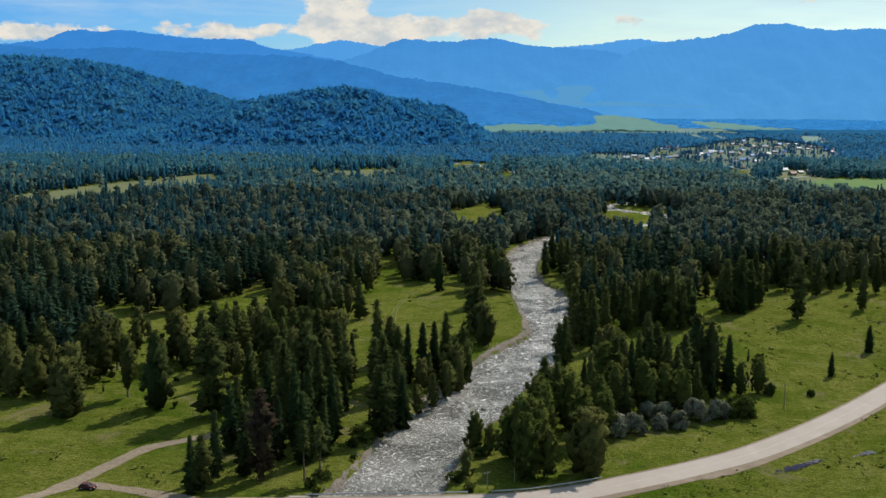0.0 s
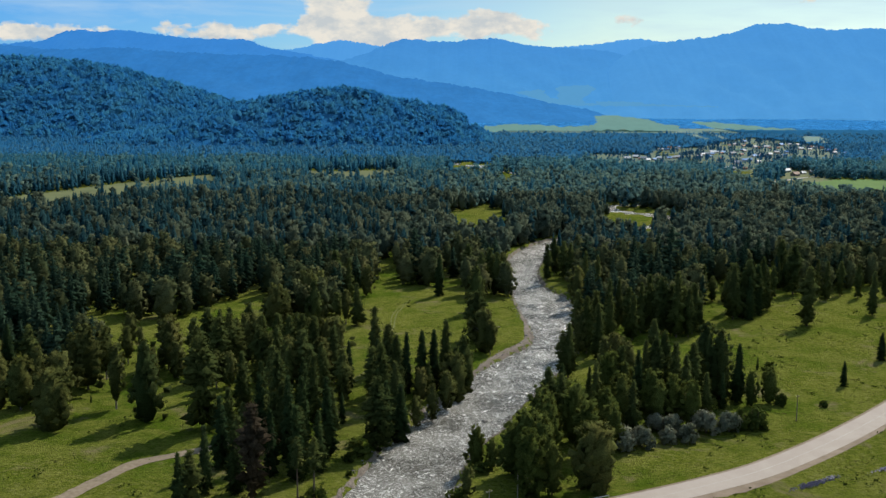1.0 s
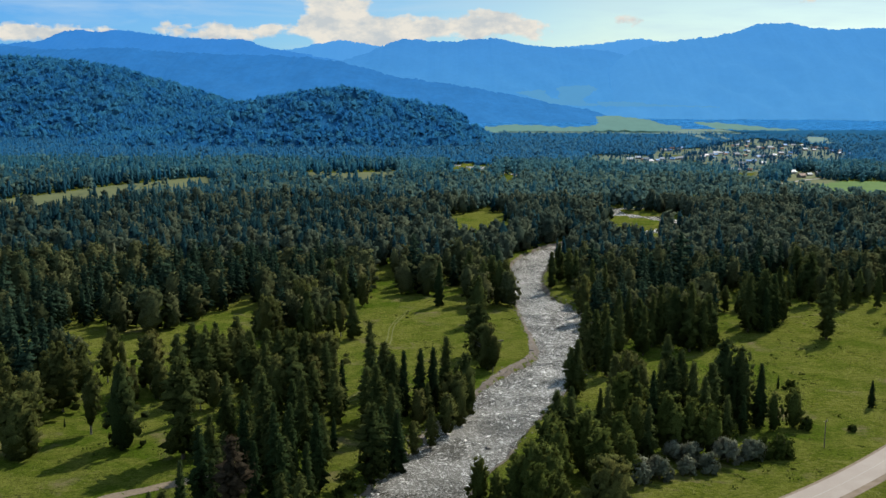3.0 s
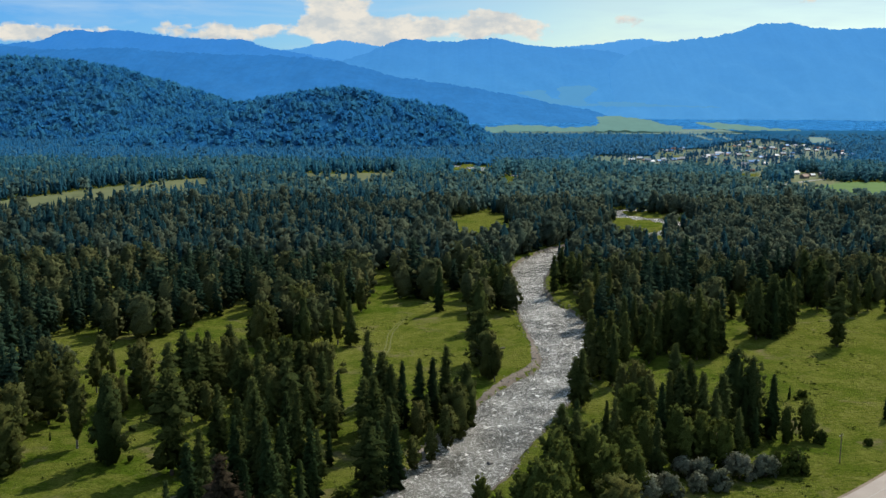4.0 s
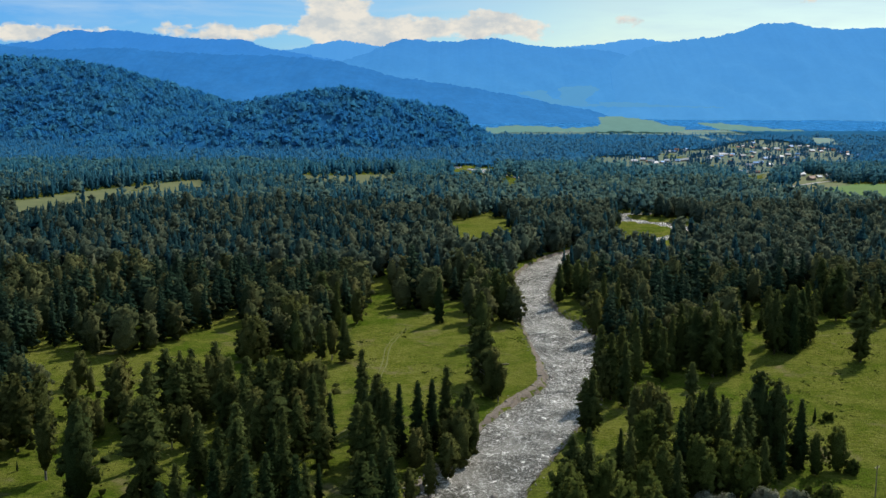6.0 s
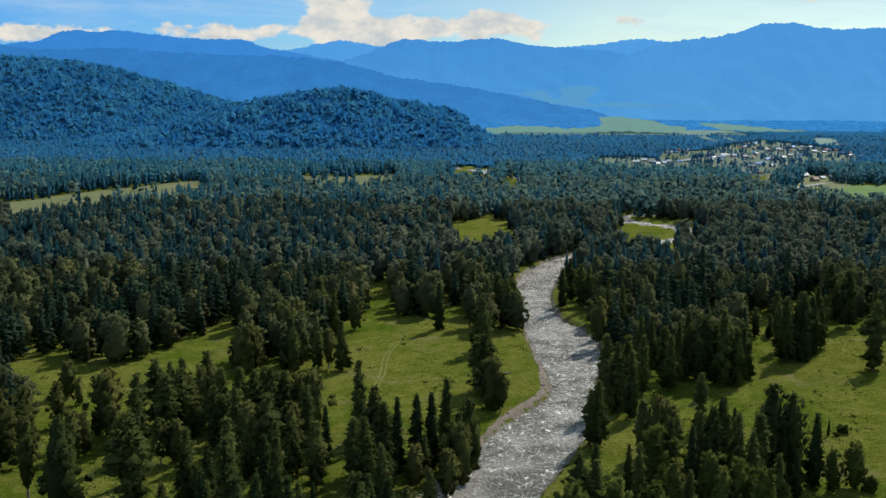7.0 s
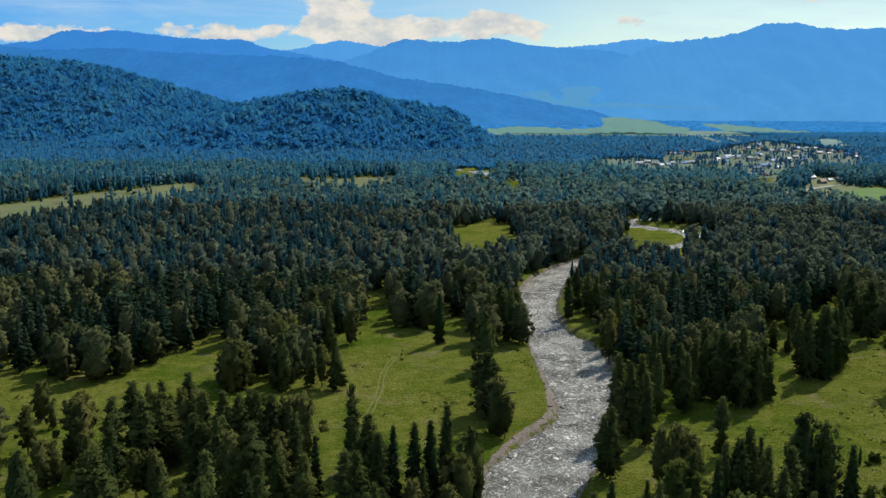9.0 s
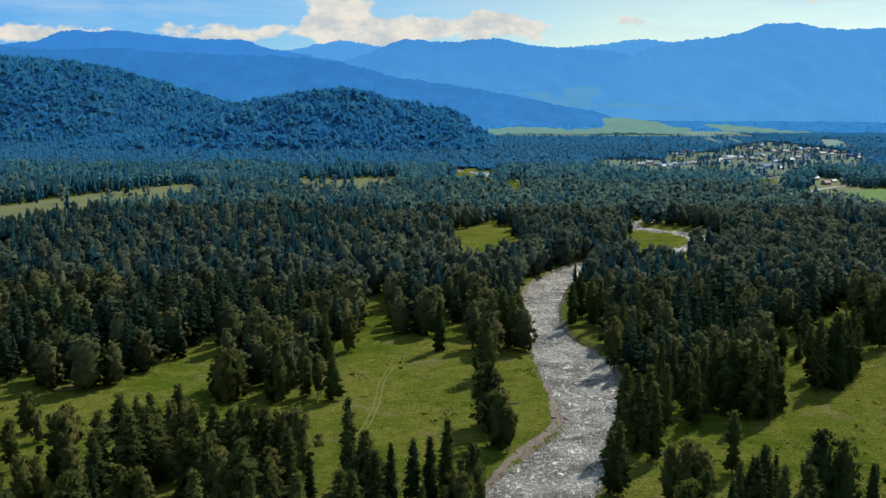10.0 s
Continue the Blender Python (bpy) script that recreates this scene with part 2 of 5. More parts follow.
MAT["road"] = make_road()
MAT["shoulder"] = make_soil("gravel_shoulder", (0.185, 0.142, 0.100), (0.270, 0.215, 0.165), 0.35, 0.05)
MAT["lane"] = make_soil("pale_gravel_lane", (0.30, 0.30, 0.30), (0.42, 0.41, 0.39), 0.1, 0.1)
MAT["faint"] = make_soil("trodden_grass", (0.105, 0.120, 0.030), (0.165, 0.160, 0.055), 0.5, 0.05)
MAT["track"] = make_soil("dirt_track", (0.175, 0.138, 0.095), (0.290, 0.236, 0.172), 0.8, 0.1)
MAT["gravel"] = make_soil("river_gravel", (0.105, 0.086, 0.070), (0.270, 0.232, 0.198), 1.6, 0.25)
MAT["stone"] = make_soil("river_stone", (0.13, 0.12, 0.11), (0.33, 0.31, 0.29), 1.6, 0.1)
MAT["hay"] = make_soil("dry_hay_field", (0.095, 0.118, 0.046), (0.140, 0.155, 0.066), 0.03, 0.1)
MAT["crop"] = make_soil("green_crop_field", (0.070, 0.150, 0.026), (0.090, 0.175, 0.034), 0.03, 0.1)
# the next two grass colours have bluish aerial haze mixed in
MAT["hazed_village_grass"] = make_soil("hazed_village_grass", (0.066, 0.120, 0.090), (0.110, 0.155, 0.098), 0.02, 0.1)
MAT["pasture"] = make_soil("hazed_pasture", (0.110, 0.205, 0.185), (0.135, 0.230, 0.195), 0.006, 0.1)
MAT["worn_line"] = make_soil("worn_road_line", (0.40, 0.365, 0.33), (0.50, 0.47, 0.44), 0.9)
MAT["timber"] = make_soil("weathered_timber", (0.15, 0.12, 0.09), (0.34, 0.29, 0.23), 2.5, 0.02)


def make_water():
    n = Nodes("river_water")
    chop = n.noise(0.75, 5.0, 0.66, distortion=0.6)
    ripple = n.noise(2.6, 4.0, 0.65)
    reach = n.noise(0.055, 3.0, 0.6, distortion=0.4)
    speck = n.noise(1.5, 6.0, 0.75, distortion=0.9)
    crest = n.noise(0.42, 7.0, 0.74, distortion=1.4)
    # white specks paint sun glitter into the colour along with the rapids' foam
    foam_glint = n.mix(1.0, n.ramp(reach, (0.36, 0.35), (0.62, 1.0)), n.ramp(speck, (0.535, 0.0), (0.61, 0.9)), "MULTIPLY")
    foam_glint = n.mix(1.0, foam_glint, n.ramp(crest, (0.57, 0.0), (0.635, 1.0)), "ADD")
    deep = n.mix(n.ramp(reach, (0.4, 0.0), (0.6, 1.0)), (0.105, 0.102, 0.086), (0.225, 0.220, 0.196))
    colour = n.mix(foam_glint, deep, (0.86, 0.85, 0.82))
    p = n.add("ShaderNodeBsdfPrincipled", Base_Color=colour, Roughness=n.ramp(foam_glint, (0.0, 0.20), (1.0, 0.7)))
    p.inputs["IOR"].default_value = 1.33
    n.put(p.inputs["Normal"], n.bump(n.mix(0.35, chop, ripple), 1.0, 1.35))
    return n.surface(p.outputs["BSDF"])


MAT["water"] = make_water()


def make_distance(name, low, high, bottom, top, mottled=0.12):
    """A far range or field as a glowing backdrop: haze put into the emission, paler at the foot, with faint forest
    mottling.
    """
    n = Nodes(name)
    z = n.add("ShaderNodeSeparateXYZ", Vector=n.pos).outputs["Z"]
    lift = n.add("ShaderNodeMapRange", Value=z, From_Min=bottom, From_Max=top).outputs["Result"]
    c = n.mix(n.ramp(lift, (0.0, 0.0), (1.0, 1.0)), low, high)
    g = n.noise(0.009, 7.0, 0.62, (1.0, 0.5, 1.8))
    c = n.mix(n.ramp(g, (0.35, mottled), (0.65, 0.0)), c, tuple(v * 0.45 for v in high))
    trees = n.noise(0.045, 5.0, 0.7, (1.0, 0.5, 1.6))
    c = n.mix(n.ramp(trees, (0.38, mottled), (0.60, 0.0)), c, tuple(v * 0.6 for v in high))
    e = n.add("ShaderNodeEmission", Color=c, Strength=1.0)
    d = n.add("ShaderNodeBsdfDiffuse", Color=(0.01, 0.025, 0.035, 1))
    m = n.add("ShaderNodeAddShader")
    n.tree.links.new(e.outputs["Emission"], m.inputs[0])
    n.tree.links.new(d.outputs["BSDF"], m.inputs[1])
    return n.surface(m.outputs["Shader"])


# the ranges' blue is aerial haze, given as emission
MAT["range_left"] = make_distance("range_left_haze", (0.046, 0.250, 0.67), (0.036, 0.225, 0.65), 100, 430)
MAT["range_pale"] = make_distance("range_pale_haze", (0.085, 0.335, 0.75), (0.078, 0.315, 0.73), 100, 400, 0.03)
MAT["range_mid"] = make_distance("range_mid_haze", (0.074, 0.318, 0.69), (0.054, 0.262, 0.66), 60, 380, 0.10)
MAT["range_right"] = make_distance("range_right_haze", (0.080, 0.322, 0.69), (0.066, 0.290, 0.69), 60, 430, 0.08)
MAT["range_near"] = make_distance("range_near_haze", (0.036, 0.222, 0.58), (0.026, 0.190, 0.55), 40, 260, 0.26)
# far meadows glow likewise, their green mixed with haze in the emission
MAT["hayfield"] = make_distance("hazed_hayfield", (0.160, 0.31, 0.27), (0.18, 0.335, 0.29), 0, 70, 0.18)
MAT["upland"] = make_distance("upland_meadow_haze", (0.098, 0.328, 0.600), (0.095, 0.325, 0.60), 40, 260, 0.05)


def plain_paint(name, colour, rough=0.6, metal=0.0):
    n = Nodes(name)
    g = n.noise(0.8, 4.0, 0.6)
    dark = tuple(v * 0.75 for v in colour)
    return n.plain(n.mix(n.ramp(g, (0.4, 0.0), (0.7, 1.0)), dark, colour), rough, metal)


for key, colour in (("roof_blue", (0.13, 0.38, 0.80)), ("roof_grey", (0.36, 0.41, 0.46)), ("roof_white", (0.78, 0.82, 0.86)), ("roof_brown", (0.26, 0.13, 0.09)),
                    ("roof_green", (0.12, 0.30, 0.22)), ("wall_wood", (0.25, 0.23, 0.21)), ("wall_pale", (0.56, 0.57, 0.56)), ("steel", (0.45, 0.46, 0.47)),
                    ("concrete", (0.38, 0.37, 0.35)), ("car_red", (0.095, 0.014, 0.014)), ("tyre", (0.02, 0.02, 0.02)), ("alloy", (0.55, 0.56, 0.58)),
                    ("white_paint", (0.78, 0.78, 0.76)), ("lilac", (0.27, 0.24, 0.36)), ("dark_trim", (0.03, 0.03, 0.035))):
    MAT[key] = plain_paint(key, colour)
g_ = Nodes("car_glass")
MAT["glass"] = g_.plain((0.02, 0.025, 0.03), 0.06, 0.0, specular=0.8)


# ---- mesh helpers ----
def link_mesh(name, verts, faces, material, smooth=False, normals=None):
    """One mesh object from arrays: verts (n, 3); faces (m, 3) or (m, 4); normals to shade by, where given."""
    verts, faces = np.asarray(verts, np.float32), np.asarray(faces, np.int32)
    me = bpy.data.meshes.new(name)
    k = faces.shape[1]
    me.vertices.add(len(verts))
    me.vertices.foreach_set("co", verts.ravel())
    me.loops.add(faces.size)
    me.loops.foreach_set("vertex_index", faces.ravel())
    me.polygons.add(len(faces))
    me.polygons.foreach_set("loop_start", np.arange(0, faces.size, k, dtype=np.int32))
    me.polygons.foreach_set("use_smooth", np.full(len(faces), smooth))
    me.update(calc_edges=True)
    me.validate()
    me.materials.append(material)
    if normals is not None and len(me.vertices) == len(normals):
        kept = me.attributes.new("custom_normal", "FLOAT_VECTOR", "POINT")
        kept.data.foreach_set("vector", np.asarray(normals, np.float32).ravel())
    return new(name, me)


def part(name, bm, material, parent, label=""):
    """Links a bmesh as one mesh object under a thing or under a part."""
    me = bpy.data.meshes.new(name)
    bm.to_mesh(me)
    bm.free()
    me.materials.append(material)
    ob = new(name, me)
    ob.parent = parent
    if label:
        tagged(ob, label)
    return ob


def thing(name, label, category, group="", kind="", at=None):
    ob = new(name)
    ob.empty_display_size = 0.5
    if at is not None:
        ob.matrix_basis = at
    return tagged(ob, label, category, group, kind)


def spline(points, step):
    """A smooth line through rows of numbers (Catmull-Rom), sampled about every step metres."""
    p = np.array(points, float)
    p = np.vstack([2 * p[0] - p[1], p, 2 * p[-1] - p[-2]])
    rows = []
    for a, b, c, d in zip(p[:-3], p[1:-2], p[2:-1], p[3:]):
        count = max(2, int(np.hypot(*(c - b)[:2]) / step))
        t = np.linspace(0, 1, count, endpoint=False)[:, None]
        rows.append(0.5 * (2 * b + (c - a) * t + (2 * a - 5 * b + 4 * c - d) * t**2 + (3 * b - a - 3 * c + d) * t**3))
    return np.vstack(rows + [p[-2:-1]])


def inside(poly, x, y):
    """Which points lie inside a polygon."""
    hit, q = np.zeros(np.shape(x), bool), poly[-1]
    for r in poly:
        cut = (r[1] > y) != (q[1] > y)
        hit ^= cut & (x < (q[0] - r[0]) * (y - r[1]) / (q[1] - r[1] + 1e-9) + r[0])
        q = r
    return hit


def wave(x, y, size, seed=0):
    """Smooth ups and downs between -1 and 1, about size metres from crest to crest."""
    s = 2 * math.pi / size
    out = 0
    for i in range(5):
        a = seed * 1.7 + i * 2.39996
        out = out + np.sin(s * (1 + 0.37 * i) * (np.cos(a) * x + np.sin(a) * y) + 5.1 * i + seed) / (1 + 0.5 * i)
    return out / 3.0


# ---- plan: river (x, y, half width), road, tracks ----
RIVER = [(-52, 120, 12), (-34, 175, 12), (-19, 212, 12), (-11, 240, 12), (-4, 272, 11.5), (5, 293, 12.2), (13, 315, 12), (23, 342, 12.6), (34, 366, 11.8), (43, 387, 8.6), (46.8, 404, 8.6), (48.2, 421, 9.9),
         (49.5, 453, 12.5), (48.5, 486, 12.5), (44, 514, 9), (44, 552, 8.7), (50, 600, 9.5), (60, 642, 9.5), (76, 680, 7.5), (97, 712, 6.5), (126, 742, 6.5), (152, 762, 7), (174, 784, 8), (188, 812, 9.5), (190, 838, 10), (178, 862, 10), (156, 884, 9)]
RIVER_UP = [(156, 884, 7.5), (158, 925, 7), (225, 965, 7), (262, 1020, 8), (230, 1150, 9), (150, 1290, 10), (82, 1400, 11), (60, 1470, 12), (45, 1520, 15), (5, 1560, 15), (-70, 1590, 10)]
ROAD = [(-140, 214), (-60, 217), (-15, 219), (16, 221.5), (33, 226.5), (49, 234), (66, 243), (84, 254), (105, 271), (126, 290.5), (150, 315), (186, 354), (232, 408)]
WATER_Z = -1.5
river_line = spline(RIVER + RIVER_UP[1:], 3.0)
road_line = spline(ROAD, 2.0)


def nearest(line, x, y, reach):
    """Distance to a line, and its third number there, for points within reach of it (else far)."""
    shape = np.shape(x)
    x, y = np.ravel(x), np.ravel(y)
    dist, third = np.full(x.shape, 1e4), np.zeros(x.shape)
    low, high = line[:, :2].min(0) - reach, line[:, :2].max(0) + reach
    todo = np.where((x > low[0]) & (x < high[0]) & (y > low[1]) & (y < high[1]))[0]
    for chunk in np.array_split(todo, max(1, len(todo) // 4000)):
        d = np.hypot(x[chunk, None] - line[None, :, 0], y[chunk, None] - line[None, :, 1])
        k = d.argmin(1)
        dist[chunk] = d[np.arange(len(chunk)), k]
        if line.shape[1] > 2:
            third[chunk] = line[k, 2]
    return dist.reshape(shape), third.reshape(shape)


def ground_height(x, y):
    """The valley floor: nearly flat, a river bed cut into it, the road on a low bank, rising gently far up the valley."""
    x, y = np.asarray(x, float), np.asarray(y, float)
    z = 0.35 * wave(x, y, 70, 1) + 0.16 * wave(x, y, 17, 2) + 0.13 * wave(x, y, 7.5, 14) * (np.abs(y - 420) < 260)
    far = np.clip((y - 1500) / 1400, 0, None)
    z = z + 24 * np.minimum(far, 1) ** 1.3 + 24 * np.clip(far - 1, 0, None)
    d, half = nearest(river_line, x, y, 40)
    cut = np.clip((d - half + 1.0 + 0.9 * wave(x, y, 9, 3)) / 3.4, 0, 1)
    cut = cut * cut * (3 - 2 * cut)
    z = np.where(d < 40, -3.0 + (z + 3.0) * cut, z)
    r, _ = nearest(road_line, x, y, 20)
    up = np.clip((11.5 - r) / 4.0, 0, 1)
    on_land = np.clip((d - half - 1) / 4, 0, 1)
    return z * (1 - up * on_land) + 0.55 * up * on_land


def steps(low, high, step, grow, ends):
    """Even steps from low to high, then growing ones out to both ends."""
    mid = list(np.arange(low, high + step, step))
    for end in ends:
        s, side = step, []
        v = mid[-1] if end > low else mid[0]
        while abs(v - end) > s:
            s *= grow
            v += s if end > low else -s
            side.append(v)
        side.append(end)
        mid = mid + side if end > low else side[::-1] + mid
    return np.array(mid)


def sheet(name, xs, ys, height, material, keep=None, smooth=True):
    """A grid of quads over the plan, at the heights that a function gives."""
    X, Y = np.meshgrid(xs, ys)
    V = np.stack([X, Y, height(X, Y)], -1).reshape(-1, 3)
    i = np.arange(X.size).reshape(X.shape)
    F = np.stack([i[:-1, :-1], i[:-1, 1:], i[1:, 1:], i[1:, :-1]], -1).reshape(-1, 4)
    if keep is not None:
        F = F[keep(V[F].mean(1))]
        used = np.unique(F)
        turn = np.zeros(len(V), int)
        turn[used] = np.arange(len(used))
        V, F = V[used], turn[F]
    return link_mesh(name, V, F, material, smooth)


ground = sheet("ground", steps(-170, 230, 2.5, 1.09, (-2900, 2900)), steps(200, 640, 2.5, 1.06, (-900, 4980)), ground_height, MAT["grass"])
tagged(ground, "green valley meadow with dry and bare patches", "ground", kind="structure")


def ribbon(name, line, offsets, material, height, smooth=True):
    """A strip along a line; offsets: across it, as parts of the line's third number or as metres."""
    d = np.gradient(line[:, :2], axis=0)
    d /= np.linalg.norm(d, axis=1)[:, None]
    side = np.stack([d[:, 1], -d[:, 0]], 1)
    width = line[:, 2:3] if line.shape[1] > 2 else np.ones((len(line), 1))
    P = line[:, None, :2] + side[:, None, :] * (width * np.asarray(offsets)[None, :])[:, :, None]
    z = height(P[..., 0], P[..., 1])
    V = np.concatenate([P, z[..., None]], -1).reshape(-1, 3)
    i = np.arange(P.shape[0] * P.shape[1]).reshape(P.shape[:2])
    F = np.stack([i[:-1, :-1], i[:-1, 1:], i[1:, 1:], i[1:, :-1]], -1).reshape(-1, 4)
    return link_mesh(name, V, F, material, smooth)


def water_height(x, y):
    return WATER_Z + 0.10 * wave(x, y, 6.3, 4) + 0.07 * wave(x, y, 2.7, 5) + 0.06 * wave(x, y, 13, 8)


water = ribbon("water", spline(RIVER + RIVER_UP[1:], 1.1), np.linspace(-1.25, 1.25, 26), MAT["water"], water_height)
tagged(water, "shallow fast river, grey and broken by white rapids", "river", kind="structure")

# road: pale surface, gravel shoulders on both sides
road = ribbon("road", road_line, [-4.1, -2, 0, 2, 4.1], MAT["road"], lambda x, y: 0.66 + 0 * x, True)
tagged(road, "pale sun-bleached two-lane road curving through the meadow", "road", kind="structure")
shoulder = ribbon("road_shoulder", road_line, [-5.0, -4.5, -2, 0, 2, 4.5, 5.2, 5.7], MAT["shoulder"], lambda x, y: 0.61 + 0 * x, True)
tagged(shoulder, "gravel verge along the road", "road verge", kind="structure")

# bare earth spilling from the near side of the road
line = spline(np.array(ROAD)[3:10], 1.5)
reach = 0.5 + np.clip(0.6 + 2.6 * wave(line[:, 0], line[:, 1], 62, 26) + 0.9 * wave(line[:, 0], line[:, 1], 9, 27), 0.2, 6) * np.exp(-((line[:, 0] - 52) / 36) ** 2)
spill = ribbon("road_shoulder", np.column_stack([line, reach]), [0, 0.35, 0.7, 1.0], MAT["shoulder"], lambda x, y: ground_height(x, y) + 0.05)
spill_side = np.gradient(line, axis=0)
spill_side /= np.linalg.norm(spill_side, axis=1)[:, None]
co = np.empty(len(spill.data.vertices) * 3, np.float32)
spill.data.vertices.foreach_get("co", co)
co = co.reshape(-1, 4, 3)
co[..., 0] += 5.6 * spill_side[:, None, 1]
co[..., 1] -= 5.6 * spill_side[:, None, 0]
co[..., 2] = ground_height(co[..., 0], co[..., 1]) + 0.05
spill.data.vertices.foreach_set("co", co.ravel())
tagged(spill, "bare brown earth along the road's edge", "road verge", kind="structure")

# dirt tracks over the meadows
TRACKS = {"car": [(-112, 205, 2.6), (-98, 223, 2.6), (-92.5, 233, 2.5), (-87, 246, 2.3), (-81, 258, 2.2), (-71, 264.5, 2.0), (-63, 270, 1.6), (-52, 283, 1.2)],
          "bend": [(-93, 232, 1.9), (-84, 230, 1.9), (-76, 227, 2.0), (-66, 223, 2.2), (-54, 218, 2.2)],
          "meadow": [(-27, 372, 0.5), (-24, 392, 0.55), (-22, 415, 0.55), (-22, 440, 0.5), (-20, 458, 0.45), (-15, 478, 0.35)],
          "hollow": [(-40, 318, 0.7), (-34, 330, 0.8), (-27, 345, 0.8), (-24, 358, 0.6)]}
for rows in TRACKS.values():
    line = spline(rows, 1.5)
    wobble = 0.25 * wave(line[:, 0], line[:, 1], 14, 6)
    line[:, 2] *= 1 + wobble
    bare = line[:, 2].max() > 1
    for across in ([-1, -0.5, 0, 0.5, 1],) if bare else ([-1.9, -1.5, -1.1], [1.1, 1.5, 1.9]):
        track = ribbon("dirt_track", line, across, MAT["track" if bare else "faint"], lambda x, y: ground_height(x, y) + 0.07)
        tagged(track, "worn bare-earth track across the grass" if bare else "faint trodden path through the meadow", "track", kind="structure")


# stony margins along the water, broken and of uneven width
def margin(side):
    line = river_line[(river_line[:, 1] > 205) & (river_line[:, 1] < 720)].copy()
    line = spline(line[::2], 1.2)
    d = np.gradient(line[:, :2], axis=0)
    d /= np.linalg.norm(d, axis=1)[:, None]
    out = np.stack([d[:, 1], -d[:, 0]], 1) * side
    reach = 1.6 + 1.3 * wave(line[:, 0], line[:, 1], 60, 7 + side) + 0.7 * wave(line[:, 0], line[:, 1], 8, 9)
    if side < 0:
        reach += 3.2 * np.exp(-((line[:, 1] - 388) / 34) ** 2)
    reach = np.clip(reach, 0.3, None)
    base = line[:, :2] + out * (line[:, 2:3] - 1.6)
    cols = np.linspace(0, 1, 6)
    P = base[:, None] + out[:, None] * ((reach + 1.8)[:, None] * cols[None])[..., None]
    z = ground_height(P[..., 0], P[..., 1]) + 0.06
    V = np.concatenate([P, z[..., None]], -1).reshape(-1, 3)
    i = np.arange(P.shape[0] * 6).reshape(-1, 6)
    F = np.stack([i[:-1, :-1], i[:-1, 1:], i[1:, 1:], i[1:, :-1]], -1).reshape(-1, 4)
    ob = link_mesh("gravel_bank", V, F, MAT["gravel"], True)
    return tagged(ob, "strip of pebbles and bare earth along the water", "river bank", kind="structure")


margin(-1), margin(1)


def field(name, outline, material, label, lift=0.25):
    """A field laid over the valley floor, as a grid cut to its outline."""
    o = np.array(outline, float)
    size = (o.max(0) - o.min(0)).max()
    step = size / 60
    xs, ys = np.arange(o[:, 0].min(), o[:, 0].max() + step, step), np.arange(o[:, 1].min(), o[:, 1].max() + step, step)
    ob = sheet(name, xs, ys, lambda x, y: ground_height(x, y) + lift, material, lambda c: inside(outline, c[:, 0], c[:, 1]))
    return tagged(ob, label, "field", kind="structure")


FIELDS = {"crop": [(445, 1201), (490, 1252), (640, 1277), (540, 950), (415, 960), (415, 1147)],
          "village": [(240, 1640), (261, 1771), (318, 1811), (363, 1779), (425, 1981), (507, 1989), (651, 2251), (743, 2380), (783, 2266), (790, 2085), (760, 1870), (662, 1629), (551, 1592), (478, 1415), (400, 1400), (350, 1450)],
          "yard": [(335, 1095), (405, 1368), (407, 1309), (493, 1561), (504, 1562), (470, 1430), (525, 1418), (500, 1255), (445, 1199), (413, 1147), (417, 1075), (361, 1065)]}
# ground without trees: each field and the strip before it
OPENINGS = {"strip_left": [(-450, 930), (-416, 1009), (-394, 1086), (-363, 1164), (-307, 1281), (-228, 1075), (-258, 985), (-292, 905), (-312, 835), (-352, 805)],
            "strip_mid": [(-198, 1370), (-138, 1355), (-67, 1398), (-51, 1110), (-106, 1090), (-152, 1100)],
            "north": [(3, 850), (18, 880), (60, 896), (46, 690), (27, 672), (13, 645), (3, 655)],
            "bar": [(124, 790), (148, 872), (172, 896), (208, 874), (208, 830), (174, 735), (150, 690), (127, 645), (106, 645)],
            "clearing": [(62, 1226), (79, 1334), (107, 1372), (80, 1090), (54, 1000)],
            "upriver": [(4, 1573), (42, 1566), (75, 1545), (56, 1200), (38, 1215), (4, 1270)],
            "village": [(261, 1771), (318, 1811), (363, 1779), (425, 1981), (507, 1989), (651, 2251), (743, 2380), (783, 2266), (790, 2085), (760, 1870), (662, 1629), (603, 1625), (551, 1592), (478, 1415), (391, 1272), (366, 1307), (368, 1407), (321, 1393), (242, 1388), (219, 1489)],
            "crop": [(405, 1368), (407, 1309), (493, 1561), (504, 1562), (389, 1205), (411, 1207), (496, 1438), (525, 1418), (486, 1278), (500, 1261), (640, 1275), (540, 930), (402, 925), (378, 990), (361, 1040), (335, 1095), (338, 1164)]}
field("field", FIELDS["crop"], MAT["crop"], "bright green crop field behind the village road")
field("field", FIELDS["village"], MAT["hazed_village_grass"], "mown grass round the village houses, tinted with haze")
field("field", FIELDS["yard"], MAT["hay"], "dry mown yard land before the village")
field("field", OPENINGS["strip_left"], MAT["hay"], "long pale clearing among the woods")
field("field", OPENINGS["strip_mid"], MAT["hay"], "narrow pale clearing among the woods")
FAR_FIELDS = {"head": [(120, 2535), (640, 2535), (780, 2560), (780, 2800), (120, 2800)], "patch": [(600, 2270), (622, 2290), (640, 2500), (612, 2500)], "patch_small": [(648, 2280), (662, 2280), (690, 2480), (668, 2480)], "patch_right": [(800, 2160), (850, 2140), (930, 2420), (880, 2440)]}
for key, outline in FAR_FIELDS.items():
    field("field", outline, MAT["pasture"], "wide pale haze-tinted hayfield far up the valley", 3.0)

